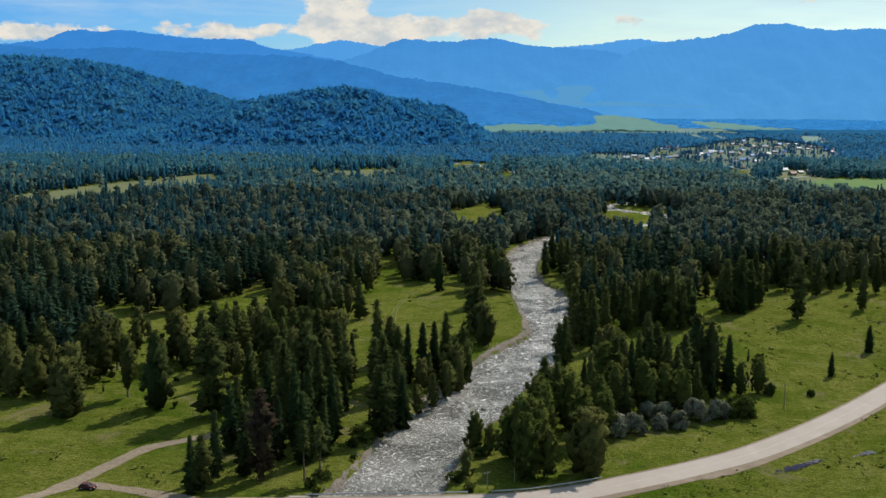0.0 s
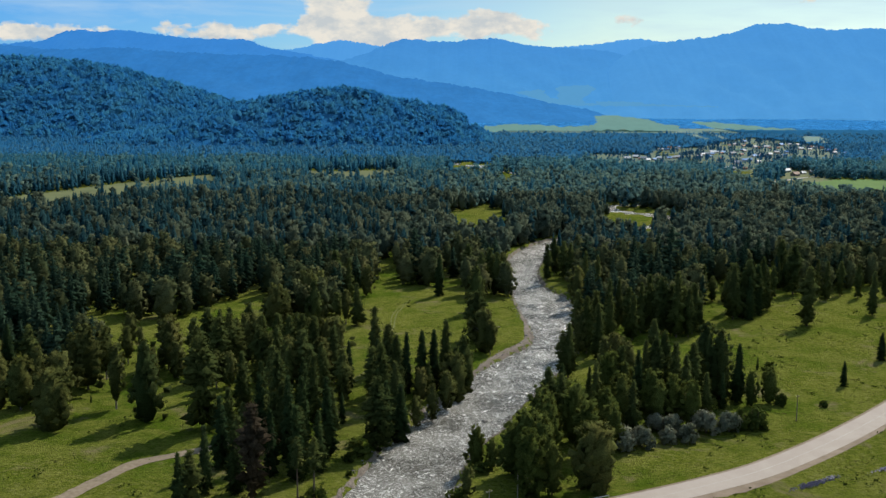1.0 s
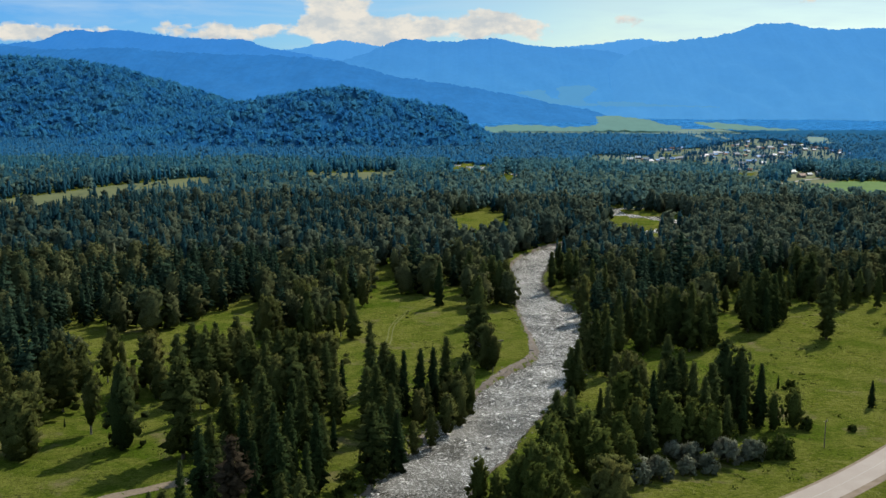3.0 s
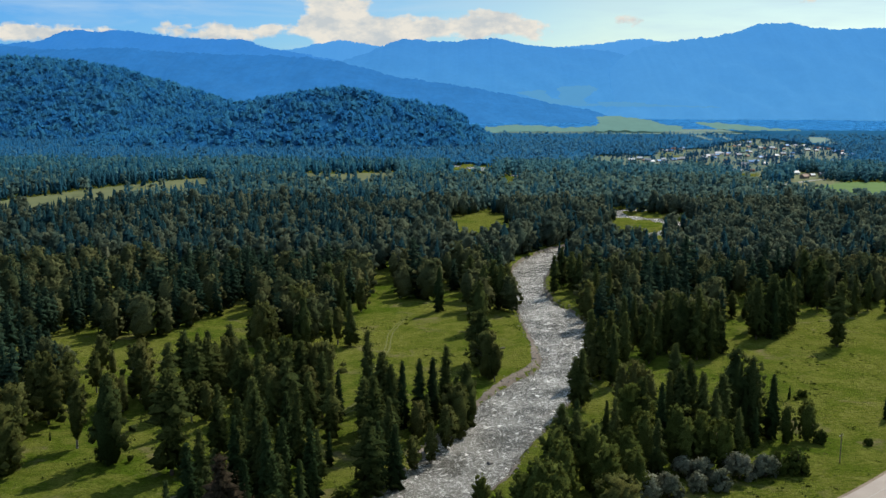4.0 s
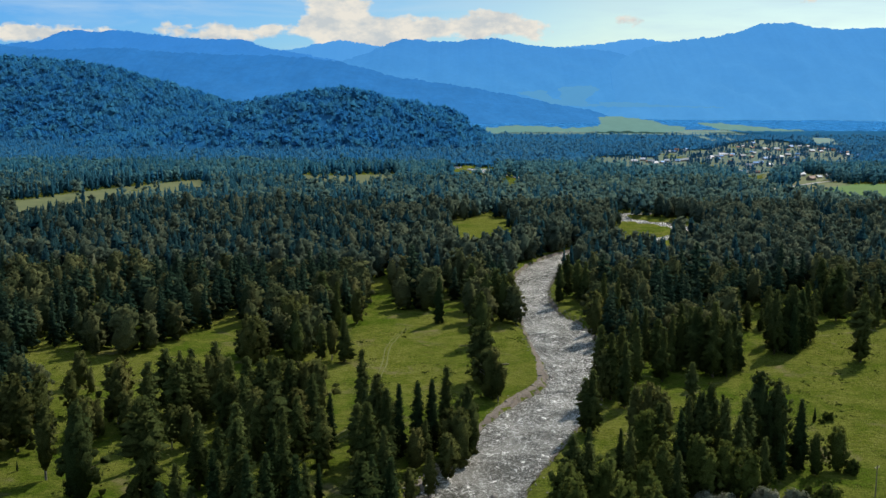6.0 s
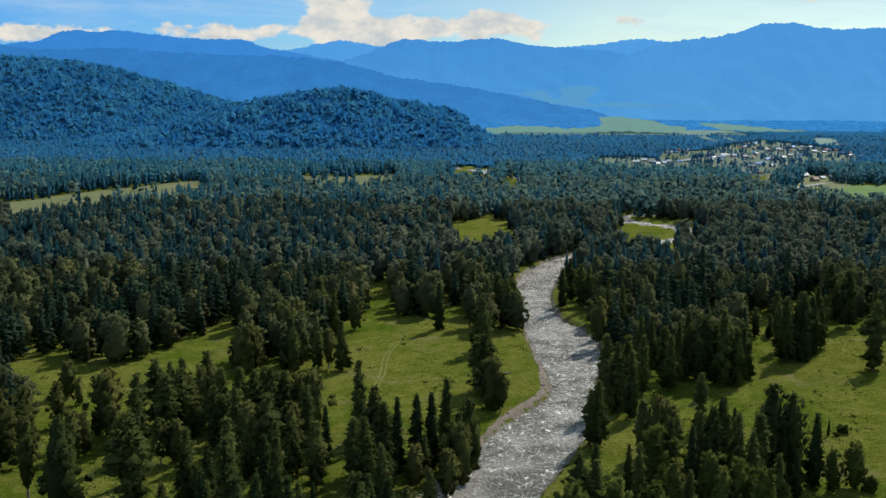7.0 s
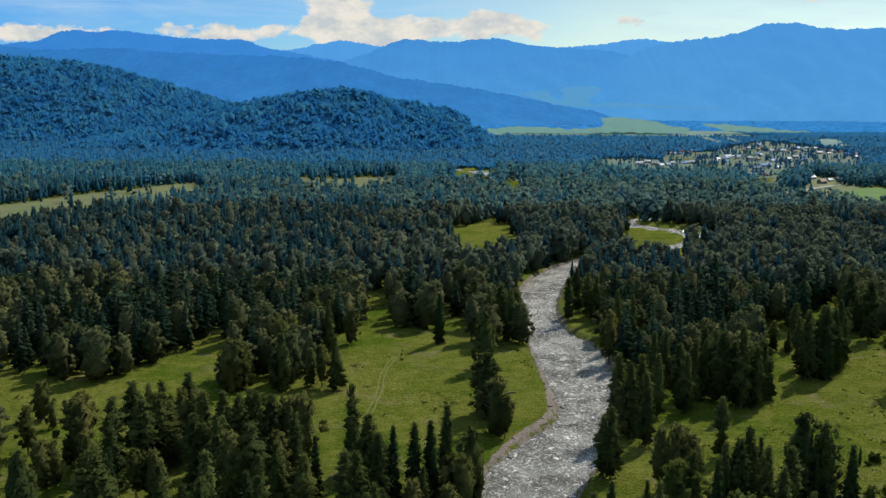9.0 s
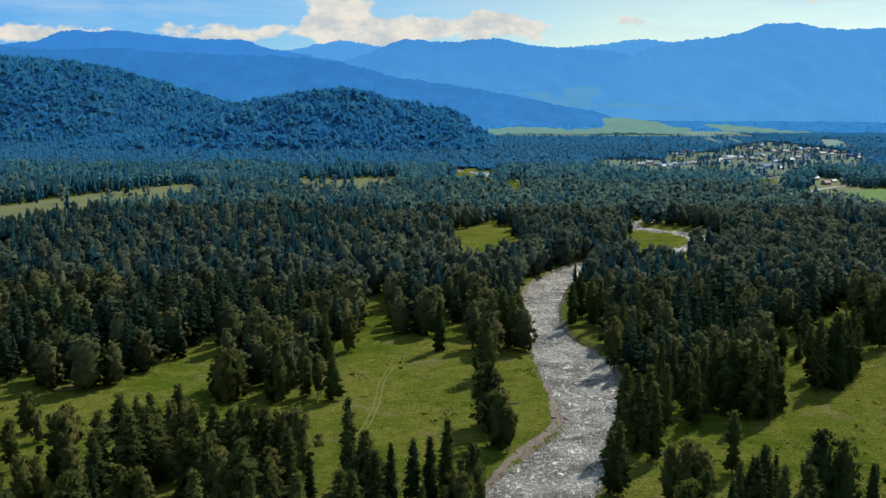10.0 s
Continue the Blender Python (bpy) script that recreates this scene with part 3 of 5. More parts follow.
# pale gravel lanes at the village
for rows in ([(366, 1160, 3.5), (395, 1195, 3.2), (423, 1227, 3), (458, 1267, 3), (496, 1302, 3), (560, 1340, 3)], [(409, 1090, 3.2), (414, 1060, 3.2), (416, 1030, 3.2), (430, 990, 3.2)]):
    lane = ribbon("gravel_lane", spline(rows, 8.0), [-1, 0, 1], MAT["lane"], lambda x, y: ground_height(x, y) + 0.6)
    tagged(lane, "pale gravel lane at the village", "lane", kind="structure")


# ---- hills and ranges ----
def profile(points, x):
    """A smooth skyline through a few points."""
    p = spline([(a, b) for a, b in points], 25.0)
    order = np.argsort(p[:, 0])
    return np.interp(x, p[order, 0], p[order, 1])


def hill_height(x, y):
    """The wooded hill beside the valley: a round knoll in front, a longer back rising behind it."""
    knoll = profile([(-760, 0), (-620, 28), (-490, 70), (-430, 84), (-370, 92), (-310, 104), (-240, 114), (-170, 105), (-110, 87), (-50, 77), (20, 62), (70, 31), (112, 0), (600, 0)], x)
    back = profile([(-2400, 200), (-1660, 195), (-1200, 188), (-1110, 184), (-970, 172), (-870, 155), (-740, 118), (-670, 96), (-590, 70), (-520, 50), (-300, 8), (-150, 0), (600, 0)], x)
    k = np.clip(1 - np.abs((y - 2270 - 0.12 * x) / 330), 0, 1)
    b = np.clip(1 - np.abs((y - 2720) / 560), 0, 1)
    rough = 5.5 * wave(x, y, 170, 3) + 3.0 * wave(x, y, 71, 4) + 2.2 * wave(x, y, 31, 8)
    z = np.maximum(knoll * np.sin(k * math.pi / 2) ** 1.15, back * np.sin(b * math.pi / 2) ** 1.2)
    return ground_height(x, y) - 2 + z + rough * np.clip(z / 40, 0, 1)


hill = sheet("hill", np.arange(-2400, 200, 14.0), np.arange(1900, 3300, 14.0), hill_height, MAT["hazed_shaded_floor"])
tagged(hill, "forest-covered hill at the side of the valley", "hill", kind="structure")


def mountain(name, far, deep, points, material, label, rough=14):
    """A far range: its skyline, spurs and gullies running down towards the valley."""
    xs, ys = np.arange(-2700, 2701, 8.0), np.concatenate([np.linspace(far - deep, far - 24, 20), [far, far + 60]])
    teeth = np.random.default_rng(len(name) * 31 + far).normal(0, 1, (2, 900))

    def height(x, y):
        top = profile(points, x)
        d = np.clip((far - y) / deep, -1, 1)
        spur = wave(x + 0.5 * y, y, 420, 5) * 0.5 + wave(x, y, 160, 6) * 0.25
        fall = np.clip(1 - np.abs(d) ** 1.15 * (1 + 0.35 * spur), 0, 1)
        crest = rough * (0.30 * wave(x, y * 0, 130, 2) + 0.16 * wave(x, y * 0, 47, 3) + 0.06 * wave(x, y * 0, 15, 4))
        fringe = 2.2 * np.interp(x, np.linspace(-2710, 2710, 900), teeth[0]) + 1.6 * wave(x, y * 0, 61, 9)
        return 3 + (top - 3 + crest + fringe) * fall
    return tagged(sheet(name, xs, ys, height, material), label, "mountain range", kind="backdrop")


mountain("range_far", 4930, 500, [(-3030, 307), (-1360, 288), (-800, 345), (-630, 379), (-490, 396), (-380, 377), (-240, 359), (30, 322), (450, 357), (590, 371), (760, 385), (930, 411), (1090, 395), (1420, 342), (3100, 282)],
         MAT["range_pale"], "palest haze-blue mountain crest on the horizon", 7)
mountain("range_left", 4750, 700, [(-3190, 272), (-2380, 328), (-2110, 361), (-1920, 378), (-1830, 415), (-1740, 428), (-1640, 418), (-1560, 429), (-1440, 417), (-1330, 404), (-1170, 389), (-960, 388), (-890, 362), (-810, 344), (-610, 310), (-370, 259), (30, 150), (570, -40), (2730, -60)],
         MAT["range_left"], "haze-blue forested mountains with a long even crest", 9)
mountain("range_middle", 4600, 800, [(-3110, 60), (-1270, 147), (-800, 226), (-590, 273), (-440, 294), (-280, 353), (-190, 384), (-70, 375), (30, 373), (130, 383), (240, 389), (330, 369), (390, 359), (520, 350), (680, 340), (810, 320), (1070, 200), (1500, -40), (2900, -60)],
         MAT["range_mid"], "haze-blue forested mountain with twin rounded tops", 9)
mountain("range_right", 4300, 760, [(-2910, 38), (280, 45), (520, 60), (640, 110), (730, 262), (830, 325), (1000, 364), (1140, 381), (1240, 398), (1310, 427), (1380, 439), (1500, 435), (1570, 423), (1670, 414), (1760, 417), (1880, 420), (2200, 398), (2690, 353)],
         MAT["range_right"], "high haze-blue mountain shoulder above the valley", 10)
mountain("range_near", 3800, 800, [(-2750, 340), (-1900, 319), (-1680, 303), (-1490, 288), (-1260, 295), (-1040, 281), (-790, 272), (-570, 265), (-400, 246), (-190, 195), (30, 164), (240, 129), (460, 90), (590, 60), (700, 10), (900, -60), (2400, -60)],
         MAT["range_near"], "darker haze-blue wooded ridge falling towards the valley", 9)


def upland(outline, material="upland", label="pale haze-tinted upland meadow before the range", start=3161, slope=0.9):
    """A pale meadow on a strip of slope before the range, outlined to sit on its flank in the camera's view."""
    o = np.array(outline, float)
    xs, zs = np.arange(o[:, 0].min(), o[:, 0].max() + 4, 4.0), np.arange(o[:, 1].min(), o[:, 1].max() + 1.5, 1.5)
    ys = start + zs * slope
    ob = sheet("upland_meadow", xs, ys, lambda x, y: (y - start) / slope, MAT[material], lambda c: inside(outline, c[:, 0] + 9 * wave(c[:, 0], 6 * c[:, 2], 70, 4), c[:, 2] + 2.2 * wave(c[:, 0], c[:, 2], 44, 2) + 1.0 * wave(c[:, 0], c[:, 2], 15, 3)))
    return tagged(ob, label, "mountain meadow", kind="backdrop")


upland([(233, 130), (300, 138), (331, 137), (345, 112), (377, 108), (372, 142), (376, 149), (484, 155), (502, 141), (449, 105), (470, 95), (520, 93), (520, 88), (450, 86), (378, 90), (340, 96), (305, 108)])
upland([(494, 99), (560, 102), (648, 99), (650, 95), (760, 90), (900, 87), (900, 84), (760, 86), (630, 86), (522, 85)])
# hayfields on a slope laid out to fit the camera's view
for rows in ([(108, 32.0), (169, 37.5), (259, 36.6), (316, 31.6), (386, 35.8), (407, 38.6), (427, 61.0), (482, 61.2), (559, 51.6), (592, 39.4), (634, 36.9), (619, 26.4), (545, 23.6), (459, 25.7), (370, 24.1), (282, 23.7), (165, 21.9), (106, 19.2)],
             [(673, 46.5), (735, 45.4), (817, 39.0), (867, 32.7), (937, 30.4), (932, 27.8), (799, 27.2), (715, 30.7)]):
    upland(rows, "hayfield", "wide pale haze-tinted hayfield at the head of the valley", 2470, 5.0)


# ---- trees ----
rng = np.random.default_rng(7)


def rand_dirs(n, r):
    v = r.normal(size=(n, 3))
    return v / np.linalg.norm(v, axis=1)[:, None]


def sprays(centres, size, r, flat=0.0, facing=None, slim=1.0):
    """Small leaf sprays: one bent quad (two triangles) at each centre. flat: how nearly they lie level."""
    n = len(centres)
    a, b = rand_dirs(n, r), rand_dirs(n, r)
    a[:, 2] *= 1 - flat
    b[:, 2] *= 1 - flat
    if facing is not None:
        f = facing + 0.30 * rand_dirs(n, r)
        f /= np.linalg.norm(f, axis=1)[:, None]
        a = np.cross(f, rand_dirs(n, r))
        b = np.cross(f, a)
    a /= np.linalg.norm(a, axis=1)[:, None] + 1e-9
    b -= a * (a * b).sum(1)[:, None]
    b /= np.linalg.norm(b, axis=1)[:, None] + 1e-9
    s = (size * r.uniform(0.6, 1.3, n))[:, None]
    a, b = a * s, b * s * slim * r.uniform(0.45, 0.9, n)[:, None]
    V = np.stack([centres - a * 0.9, centres - b, centres + a, centres + b + np.cross(a, b) * 0.25 / s], 1).reshape(-1, 3)
    i = np.arange(n)[:, None] * 4
    return V, np.concatenate([i + [0, 1, 2], i + [0, 2, 3]], 1).reshape(-1, 3)


def tube(points, radii, sides=6):
    """A tapered round limb along a few points."""
    p, n = np.array(points, float), len(points)
    a = np.linspace(0, 2 * math.pi, sides, endpoint=False)
    d = np.gradient(p, axis=0)
    d /= np.linalg.norm(d, axis=1)[:, None]
    u = np.cross(d, (0.3, 0.9, 0.2))
    u /= np.linalg.norm(u, axis=1)[:, None]
    w = np.cross(d, u)
    V = p[:, None] + np.asarray(radii)[:, None, None] * (np.cos(a)[None, :, None] * u[:, None] + np.sin(a)[None, :, None] * w[:, None])
    i = np.arange(n * sides).reshape(n, sides)
    j = np.roll(i, -1, 1)
    q = np.stack([i[:-1], j[:-1], j[1:], i[1:]], -1).reshape(-1, 4)
    return V.reshape(-1, 3), np.concatenate([q[:, [0, 1, 2]], q[:, [0, 2, 3]]])


def merge(pieces):
    V, F, at = [], [], 0
    for v, f in pieces:
        V.append(v)
        F.append(f + at)
        at += len(v)
    return np.vstack(V), np.vstack(F)


def trunk_line(h, lean, r):
    z = np.linspace(0, 1, 6)
    bend = lean * h * z[:, None] ** 1.5 * np.array([[math.cos(r.uniform(0, 6.3)), math.sin(r.uniform(0, 6.3))]])
    return np.concatenate([bend + r.normal(0, 0.04, (6, 2)) * z[:, None], (z * h)[:, None]], 1)


OCTA = (np.array([(1, 0, 0), (-1, 0, 0), (0, 1, 0), (0, -1, 0), (0, 0, 1), (0, 0, -1)], float),
        np.array([(0, 2, 4), (2, 1, 4), (1, 3, 4), (3, 0, 4), (2, 0, 5), (1, 2, 5), (3, 1, 5), (0, 3, 5)]))


def lumps(centres, axes, r, jag=0.22):
    """Closed, uneven clumps of foliage: centres (n, 3), axes (n, 3, 3) as three half-lengths each."""
    v, f = OCTA
    n = len(centres)
    w = v[None] * (1 + r.uniform(-jag, jag, (n, len(v), 1)))
    V = centres[:, None] + np.einsum("nvk,nkx->nvx", w, axes)
    return V.reshape(-1, 3), (f[None] + (np.arange(n) * len(v))[:, None, None]).reshape(-1, 3)


def turned(n, r):
    """n random rotations as rows of three axes."""
    a = rand_dirs(n, r)
    b = np.cross(a, rand_dirs(n, r))
    b /= np.linalg.norm(b, axis=1)[:, None] + 1e-9
    return np.stack([a, b, np.cross(a, b)], 1)


def leaf_crown(h, r, base, wide, shape, count, leaves, size):
    """A broadleaf crown: rounded clumps on short limbs, set about the stem, with leaf sprays over their outsides."""
    f = (np.arange(count) + r.uniform(0, 1, count)) / count
    a = np.arange(count) * 2.39996 + r.uniform(-0.6, 0.6, count)
    S = np.array([shape(v) for v in f])
    lean = 1 + 0.30 * np.sin(a + r.uniform(0, 6.3)) + 0.22 * np.sin(2 * a + 5 * f + r.uniform(0, 6.3))
    R = wide * h * S * lean * r.uniform(0.12, 1.0, count) ** 0.6 * 0.95
    c = np.stack([np.cos(a) * R, np.sin(a) * R, h * (base + (0.95 - base) * f)], 1)
    s = wide * h * (0.09 + 0.19 * S) * r.uniform(0.6, 1.3, count) * (64 / count) ** 0.43
    axes = turned(count, r) * (s[:, None] * r.uniform(0.8, 1.25, (count, 3)))[:, :, None]
    body = lumps(c, axes, r, 0.35)
    pieces, woods = [body], []
    if leaves:
        k = r.integers(0, count, leaves)
        d = rand_dirs(leaves, r) + [0, 0, 0.25]
        out = c[k] * [1, 1, 0]
        d += 0.5 * out / (np.linalg.norm(out, axis=1)[:, None] + 0.3)
        d /= np.linalg.norm(d, axis=1)[:, None]
        p = c[k] + d * s[k, None] * r.uniform(0.8, 1.55, leaves)[:, None]
        p[:, 2] = np.maximum(p[:, 2], 0.03 * h)
        pieces.append(sprays(p, size, r, 0.0, d, 0.9))
    for j in range(0, count, 4):
        if f[j] < 0.75:
            root = np.array([0, 0, max(0.05 * h, c[j, 2] - 0.6 * R[j])])
            woods.append(tube([root, (root + c[j]) / 2 + [0, 0, 0.05 * R[j]], c[j]], np.array([0.007, 0.005, 0.002]) * h, 4))
    return woods, merge(pieces)


def bough_crown(h, r, base, wide, shape, count, leaves, size, droop=0.35, ragged=0.3, thick=1.0, plate=1.0):
    """A conifer's crown: single boughs with gaps between them, each a flattened drooping clump fringed with sprays."""
    f = np.minimum(0.985, ((np.arange(count) + r.uniform(0, 1, count)) / count) ** 0.92)
    a = np.arange(count) * 2.39996 + r.uniform(-0.7, 0.7, count)
    R = wide * h * np.array([shape(v) for v in f]) * r.uniform(1 - ragged, 1 + ragged, count) + 0.010 * h
    z = h * (base + (0.985 - base) * f)
    out = np.stack([np.cos(a), np.sin(a), 0 * a], 1)
    side = np.stack([-np.sin(a), np.cos(a), 0 * a], 1)
    tilt = -droop * (1 - 1.35 * f)
    along = out * R[:, None] * 0.56 * plate
    along[:, 2] = R * 0.56 * plate * tilt
    c = out * R[:, None] * 0.48
    c[:, 2] = z + R * 0.48 * tilt
    up = np.zeros((count, 3))
    up[:, 2] = (0.17 * R + 0.011 * h) * thick * r.uniform(0.8, 1.3, count)
    axes = np.stack([along, side * (0.33 * R + 0.008 * h)[:, None] * thick * plate, up], 1)
    pieces, woods = [lumps(c, axes, r, 0.25)], []
    if leaves:
        k = np.repeat(np.arange(count), leaves)
        t, w = r.uniform(-0.6, 1.12 / plate ** 1.5, len(k)), r.normal(0, 0.75 / plate, len(k))
        p = c[k] + along[k] * t[:, None] + axes[k, 1] * w[:, None]
        p[:, 2] += up[k, 2] * r.uniform(-1.2, 0.9, len(k))
        p[:, 2] = np.maximum(p[:, 2], 0.02 * h)
        d = out[k] * 0.75 + side[k] * (0.3 * w)[:, None] + [0, 0, 0.6]
        pieces.append(sprays(p, size, r, 0.2, d / np.linalg.norm(d, axis=1)[:, None], 0.6))
    for j in range(0, count, 3):
        if f[j] < 0.8:
            woods.append(tube([(0, 0, z[j]), c[j], c[j] + along[j] * 0.8], np.array([0.006, 0.004, 0.0015]) * h, 3))
    tip = sprays(np.array([[0, 0, h * 0.975], [0, 0, h * 0.99]]), 0.012 * h, r)
    return woods, merge(pieces + [tip])


def shell(h, base, wide, shape, r, rings=6, sides=7, tiers=False, jag=0.16):
    """The closed, lumpy inside of a crown; with tiers, stepped like the boughs of a conifer."""
    f = np.linspace(0, 1, rings)
    a = np.linspace(0, 2 * math.pi, sides, endpoint=False)
    R = np.array([wide * h * max(shape(min(v, 0.97)), 0.02) for v in f])
    if tiers:
        R[1::2] *= 0.66
    R[-1] = 0.006 * h
    A = a[None] + r.uniform(-0.25, 0.25, (rings, sides)) + 0.4 * np.arange(rings)[:, None]
    P = R[:, None] * (1 + r.uniform(-jag, jag * 1.3, (rings, sides)))
    z = h * (base + (1 - base) * f)[:, None] + r.uniform(-0.4, 0.4, (rings, sides)) * h * (1 - base) / rings * (f < 0.99)[:, None]
    if tiers:
        z[1::2] -= 0.35 * h * (1 - base) / rings
    V = np.stack([P * np.cos(A), P * np.sin(A), z], -1).reshape(-1, 3)
    i = np.arange(rings * sides).reshape(rings, sides)
    j = np.roll(i, -1, 1)
    q = np.stack([i[:-1], j[:-1], j[1:], i[1:]], -1).reshape(-1, 4)
    cap = np.stack([np.full(sides - 2, i[0, 0]), i[0, 2:], i[0, 1:-1]], -1)
    return V, np.concatenate([q[:, [0, 1, 2]], q[:, [0, 2, 3]], cap])


def egg(f):
    return math.sin(math.pi * min(0.93, 0.20 + 0.73 * f)) ** 0.6


def oval(f):
    return math.sin(math.pi * min(0.95, 0.10 + 0.84 * f)) ** 0.75


def dome(f):
    return (0.76 + 0.24 * min(1, f / 0.22)) * (1 - f ** 2.1) ** 0.62 if f < 0.99 else 0.1


def spire(f):
    return 0.05 + 0.95 * (1 - f) ** 0.80 if f > 0.16 else 0.45 + 2.8 * f


def cone(f):
    return (1 - f) ** 0.62 if f > 0.12 else 0.68 + 2.0 * f


def column(f):
    return math.sin(math.pi * min(1, 0.20 + 0.76 * f)) ** 0.6 * (0.84 + 0.20 * math.sin(11 * f + 1))


def flame(f):
    return math.sin(math.pi * min(1, 0.18 + 0.82 * f)) ** 0.6


# base of the crown, half width, outline, clumps and sprays at each of five levels of detail
CROWNS = {"birch": (0.08, 0.230, egg, (84, 54, 28, 9, 5), (1000, 130, 20, 2, 0)),
          "alder": (0.06, 0.220, egg, (88, 54, 28, 9, 5), (1100, 130, 20, 2, 0)),
          "aspen": (0.16, 0.165, oval, (76, 48, 25, 9, 5), (900, 120, 20, 2, 0)),
          "round": (0.03, 0.300, egg, (84, 60, 28, 9, 5), (1400, 130, 20, 2, 0)),
          "full": (0.02, 0.225, dome, (84, 60, 28, 9, 5), (1400, 130, 20, 2, 0)),
          "spruce": (0.03, 0.162, spire, (130, 44, 14, 3, 2), (10, 3, 2, 0, 0)),
          "larch": (0.07, 0.195, spire, (100, 36, 14, 4, 2), (15, 5, 2, 1, 0)),
          "cedar": (0.04, 0.195, cone, (116, 38, 14, 4, 2), (13, 4, 2, 1, 0)),
          "column": (0.08, 0.185, column, (96, 34, 14, 4, 2), (15, 5, 2, 1, 0)),
          "pine": (0.48, 0.120, flame, (36, 20, 12, 5, 3), (18, 3, 1, 0, 0))}


def soft_normals(V, F, h, own=0.36, up=0.10):
    """Shading normals for foliage: each clump's own, drawn towards the round of the whole crown."""
    face = np.cross(V[F[:, 1]] - V[F[:, 0]], V[F[:, 2]] - V[F[:, 0]])
    n = np.zeros_like(V)
    for k in range(3):
        np.add.at(n, F[:, k], face)
    n /= np.linalg.norm(n, axis=1)[:, None] + 1e-9
    d = (V - [0, 0, 0.42 * h]) * [1.0, 1.0, 0.48]
    d /= np.linalg.norm(d, axis=1)[:, None] + 1e-9
    n = own * n + (1 - own) * d + [0, 0, up]
    return n / (np.linalg.norm(n, axis=1)[:, None] + 1e-9)


def tree_shape(kind, h, r, level=0):
    """Wood and leaf geometry of one tree. level 0: near; 1: beside the meadows; 2: in the woods; 3 and 4: far off."""
    base, wide, shape, clumps, leaves = CROWNS[kind]
    size = (0.33, 0.46, 0.52, 0.8, 0.9)[level] * h / 20
    soft = kind in ("birch", "alder", "aspen", "round", "full")
    if soft:
        woods, leaf = leaf_crown(h, r, base, wide, shape, clumps[level], leaves[level], size)
        if level < 3:
            leaf = merge([leaf, shell(h * 0.92, base + 0.04, wide * (0.62, 0.80, 0.80)[level], shape, r, 8 - level, 8 - level, False, 0.30)])
    else:
        droop, ragged = {"spruce": (0.50, 0.30), "cedar": (0.40, 0.25), "larch": (0.28, 0.42)}.get(kind, (0.20, 0.42))
        woods, leaf = bough_crown(h, r, base, wide, shape, clumps[level], leaves[level], size * (0.8 if kind == "spruce" else 0.95), droop + (0.4 if level > 1 else 0), ragged, (1.0, 1.15, 1.5, 2.2, 2.4)[level], 0.74 if level == 0 else 0.9 if level == 1 else 1.0)
        core = 0.34 if level < 2 else 0.66
        leaf = merge([leaf, shell(h * 0.985, base + 0.01, wide * core, shape, r, (10, 8, 5, 4, 4)[level], (7, 6, 5, 4, 4)[level], level < 2, 0.22)])
    line = trunk_line(h * 0.93, 0.03 if soft else 0.012, r)
    wood = tube(line, np.array([0.017, 0.014, 0.011, 0.008, 0.005, 0.002]) * h, 6 if level == 0 else 3)
    if level == 0:
        wood = merge([wood] + woods)
    return wood, leaf


KINDS = {"S": ("spruce", "spruce", "bark", "spruce_tree", "narrow dark green spruce standing in the grass"),
         "L": ("larch", "larch", "bark", "larch_tree", "tall ragged larch with dark olive needles"),
         "O": ("cedar", "spruce", "bark", "cedar_tree", "broad dense dark conifer with boughs near the ground"),
         "P": ("pine", "larch", "bark", "pine_tree", "thin pine with a bare trunk and small crown"),
         "B": ("birch", "birch", "birch_bark", "birch_tree", "olive green birch with a loose rounded crown"),
         "A": ("alder", "alder", "bark", "alder_tree", "full-leaved green tree crowding the river bank"),
         "C": ("column", "larch", "bark", "larch_tree", "slim uneven larch with a rounded top"),
         "E": ("aspen", "birch", "birch_bark", "birch_tree", "slender olive birch with a tall oval crown"),
         "R": ("round", "birch", "birch_bark", "birch_tree", "broad round olive birch branched down to the grass"),
         "F": ("full", "larch", "bark", "broad_conifer", "broad dense dark tree with an oval crown"),
         "D": ("column", "brown", "bark", "withered_conifer", "withered conifer with grey-brown needles")}
proto = {}
placed = []


def plant(kind, x, y, h, group):
    """Stands one tree of a kind on the ground: trunk and crown under one empty at its foot."""
    shape, leaf, bark, name, label = KINDS[kind]
    variant = rng.integers(0, 1 if kind in "DP" else 5)
    z = float(ground_height(np.array([x]), np.array([y]))[0]) - 0.12
    s = h / 20
    wide = s * (rng.uniform(0.72, 1.0) if kind in "LCO" and x > 40 and h > 14 else rng.uniform(0.86, 1.2))
    m = pose(x, y, z, 0, 0, rng.uniform(0, 360)) @ Matrix.Diagonal((wide, wide, s, 1))
    placed.append((x, y))
    key = (kind, variant)
    if key in proto:
        k = proto[key].scale
        ob = copy_thing(proto[key], m @ Matrix.Diagonal((1 / k[0], 1 / k[1], 1 / k[2], 1)))
        return tagged(ob, group=group)
    r = np.random.default_rng(100 + ord(kind) * 10 + variant)
    wood, leaves = tree_shape(shape, 20.0, r)
    ob = thing(name, label, "tree", group, at=m)
    for part_name, (v, f), mat in (("trunk", wood, bark), ("crown", leaves, leaf)):
        piece = link_mesh(part_name, v, f, MAT[mat], True, soft_normals(v, f, 20.0) if part_name == "crown" else None)
        piece.parent = ob
    proto[key] = ob
    return ob


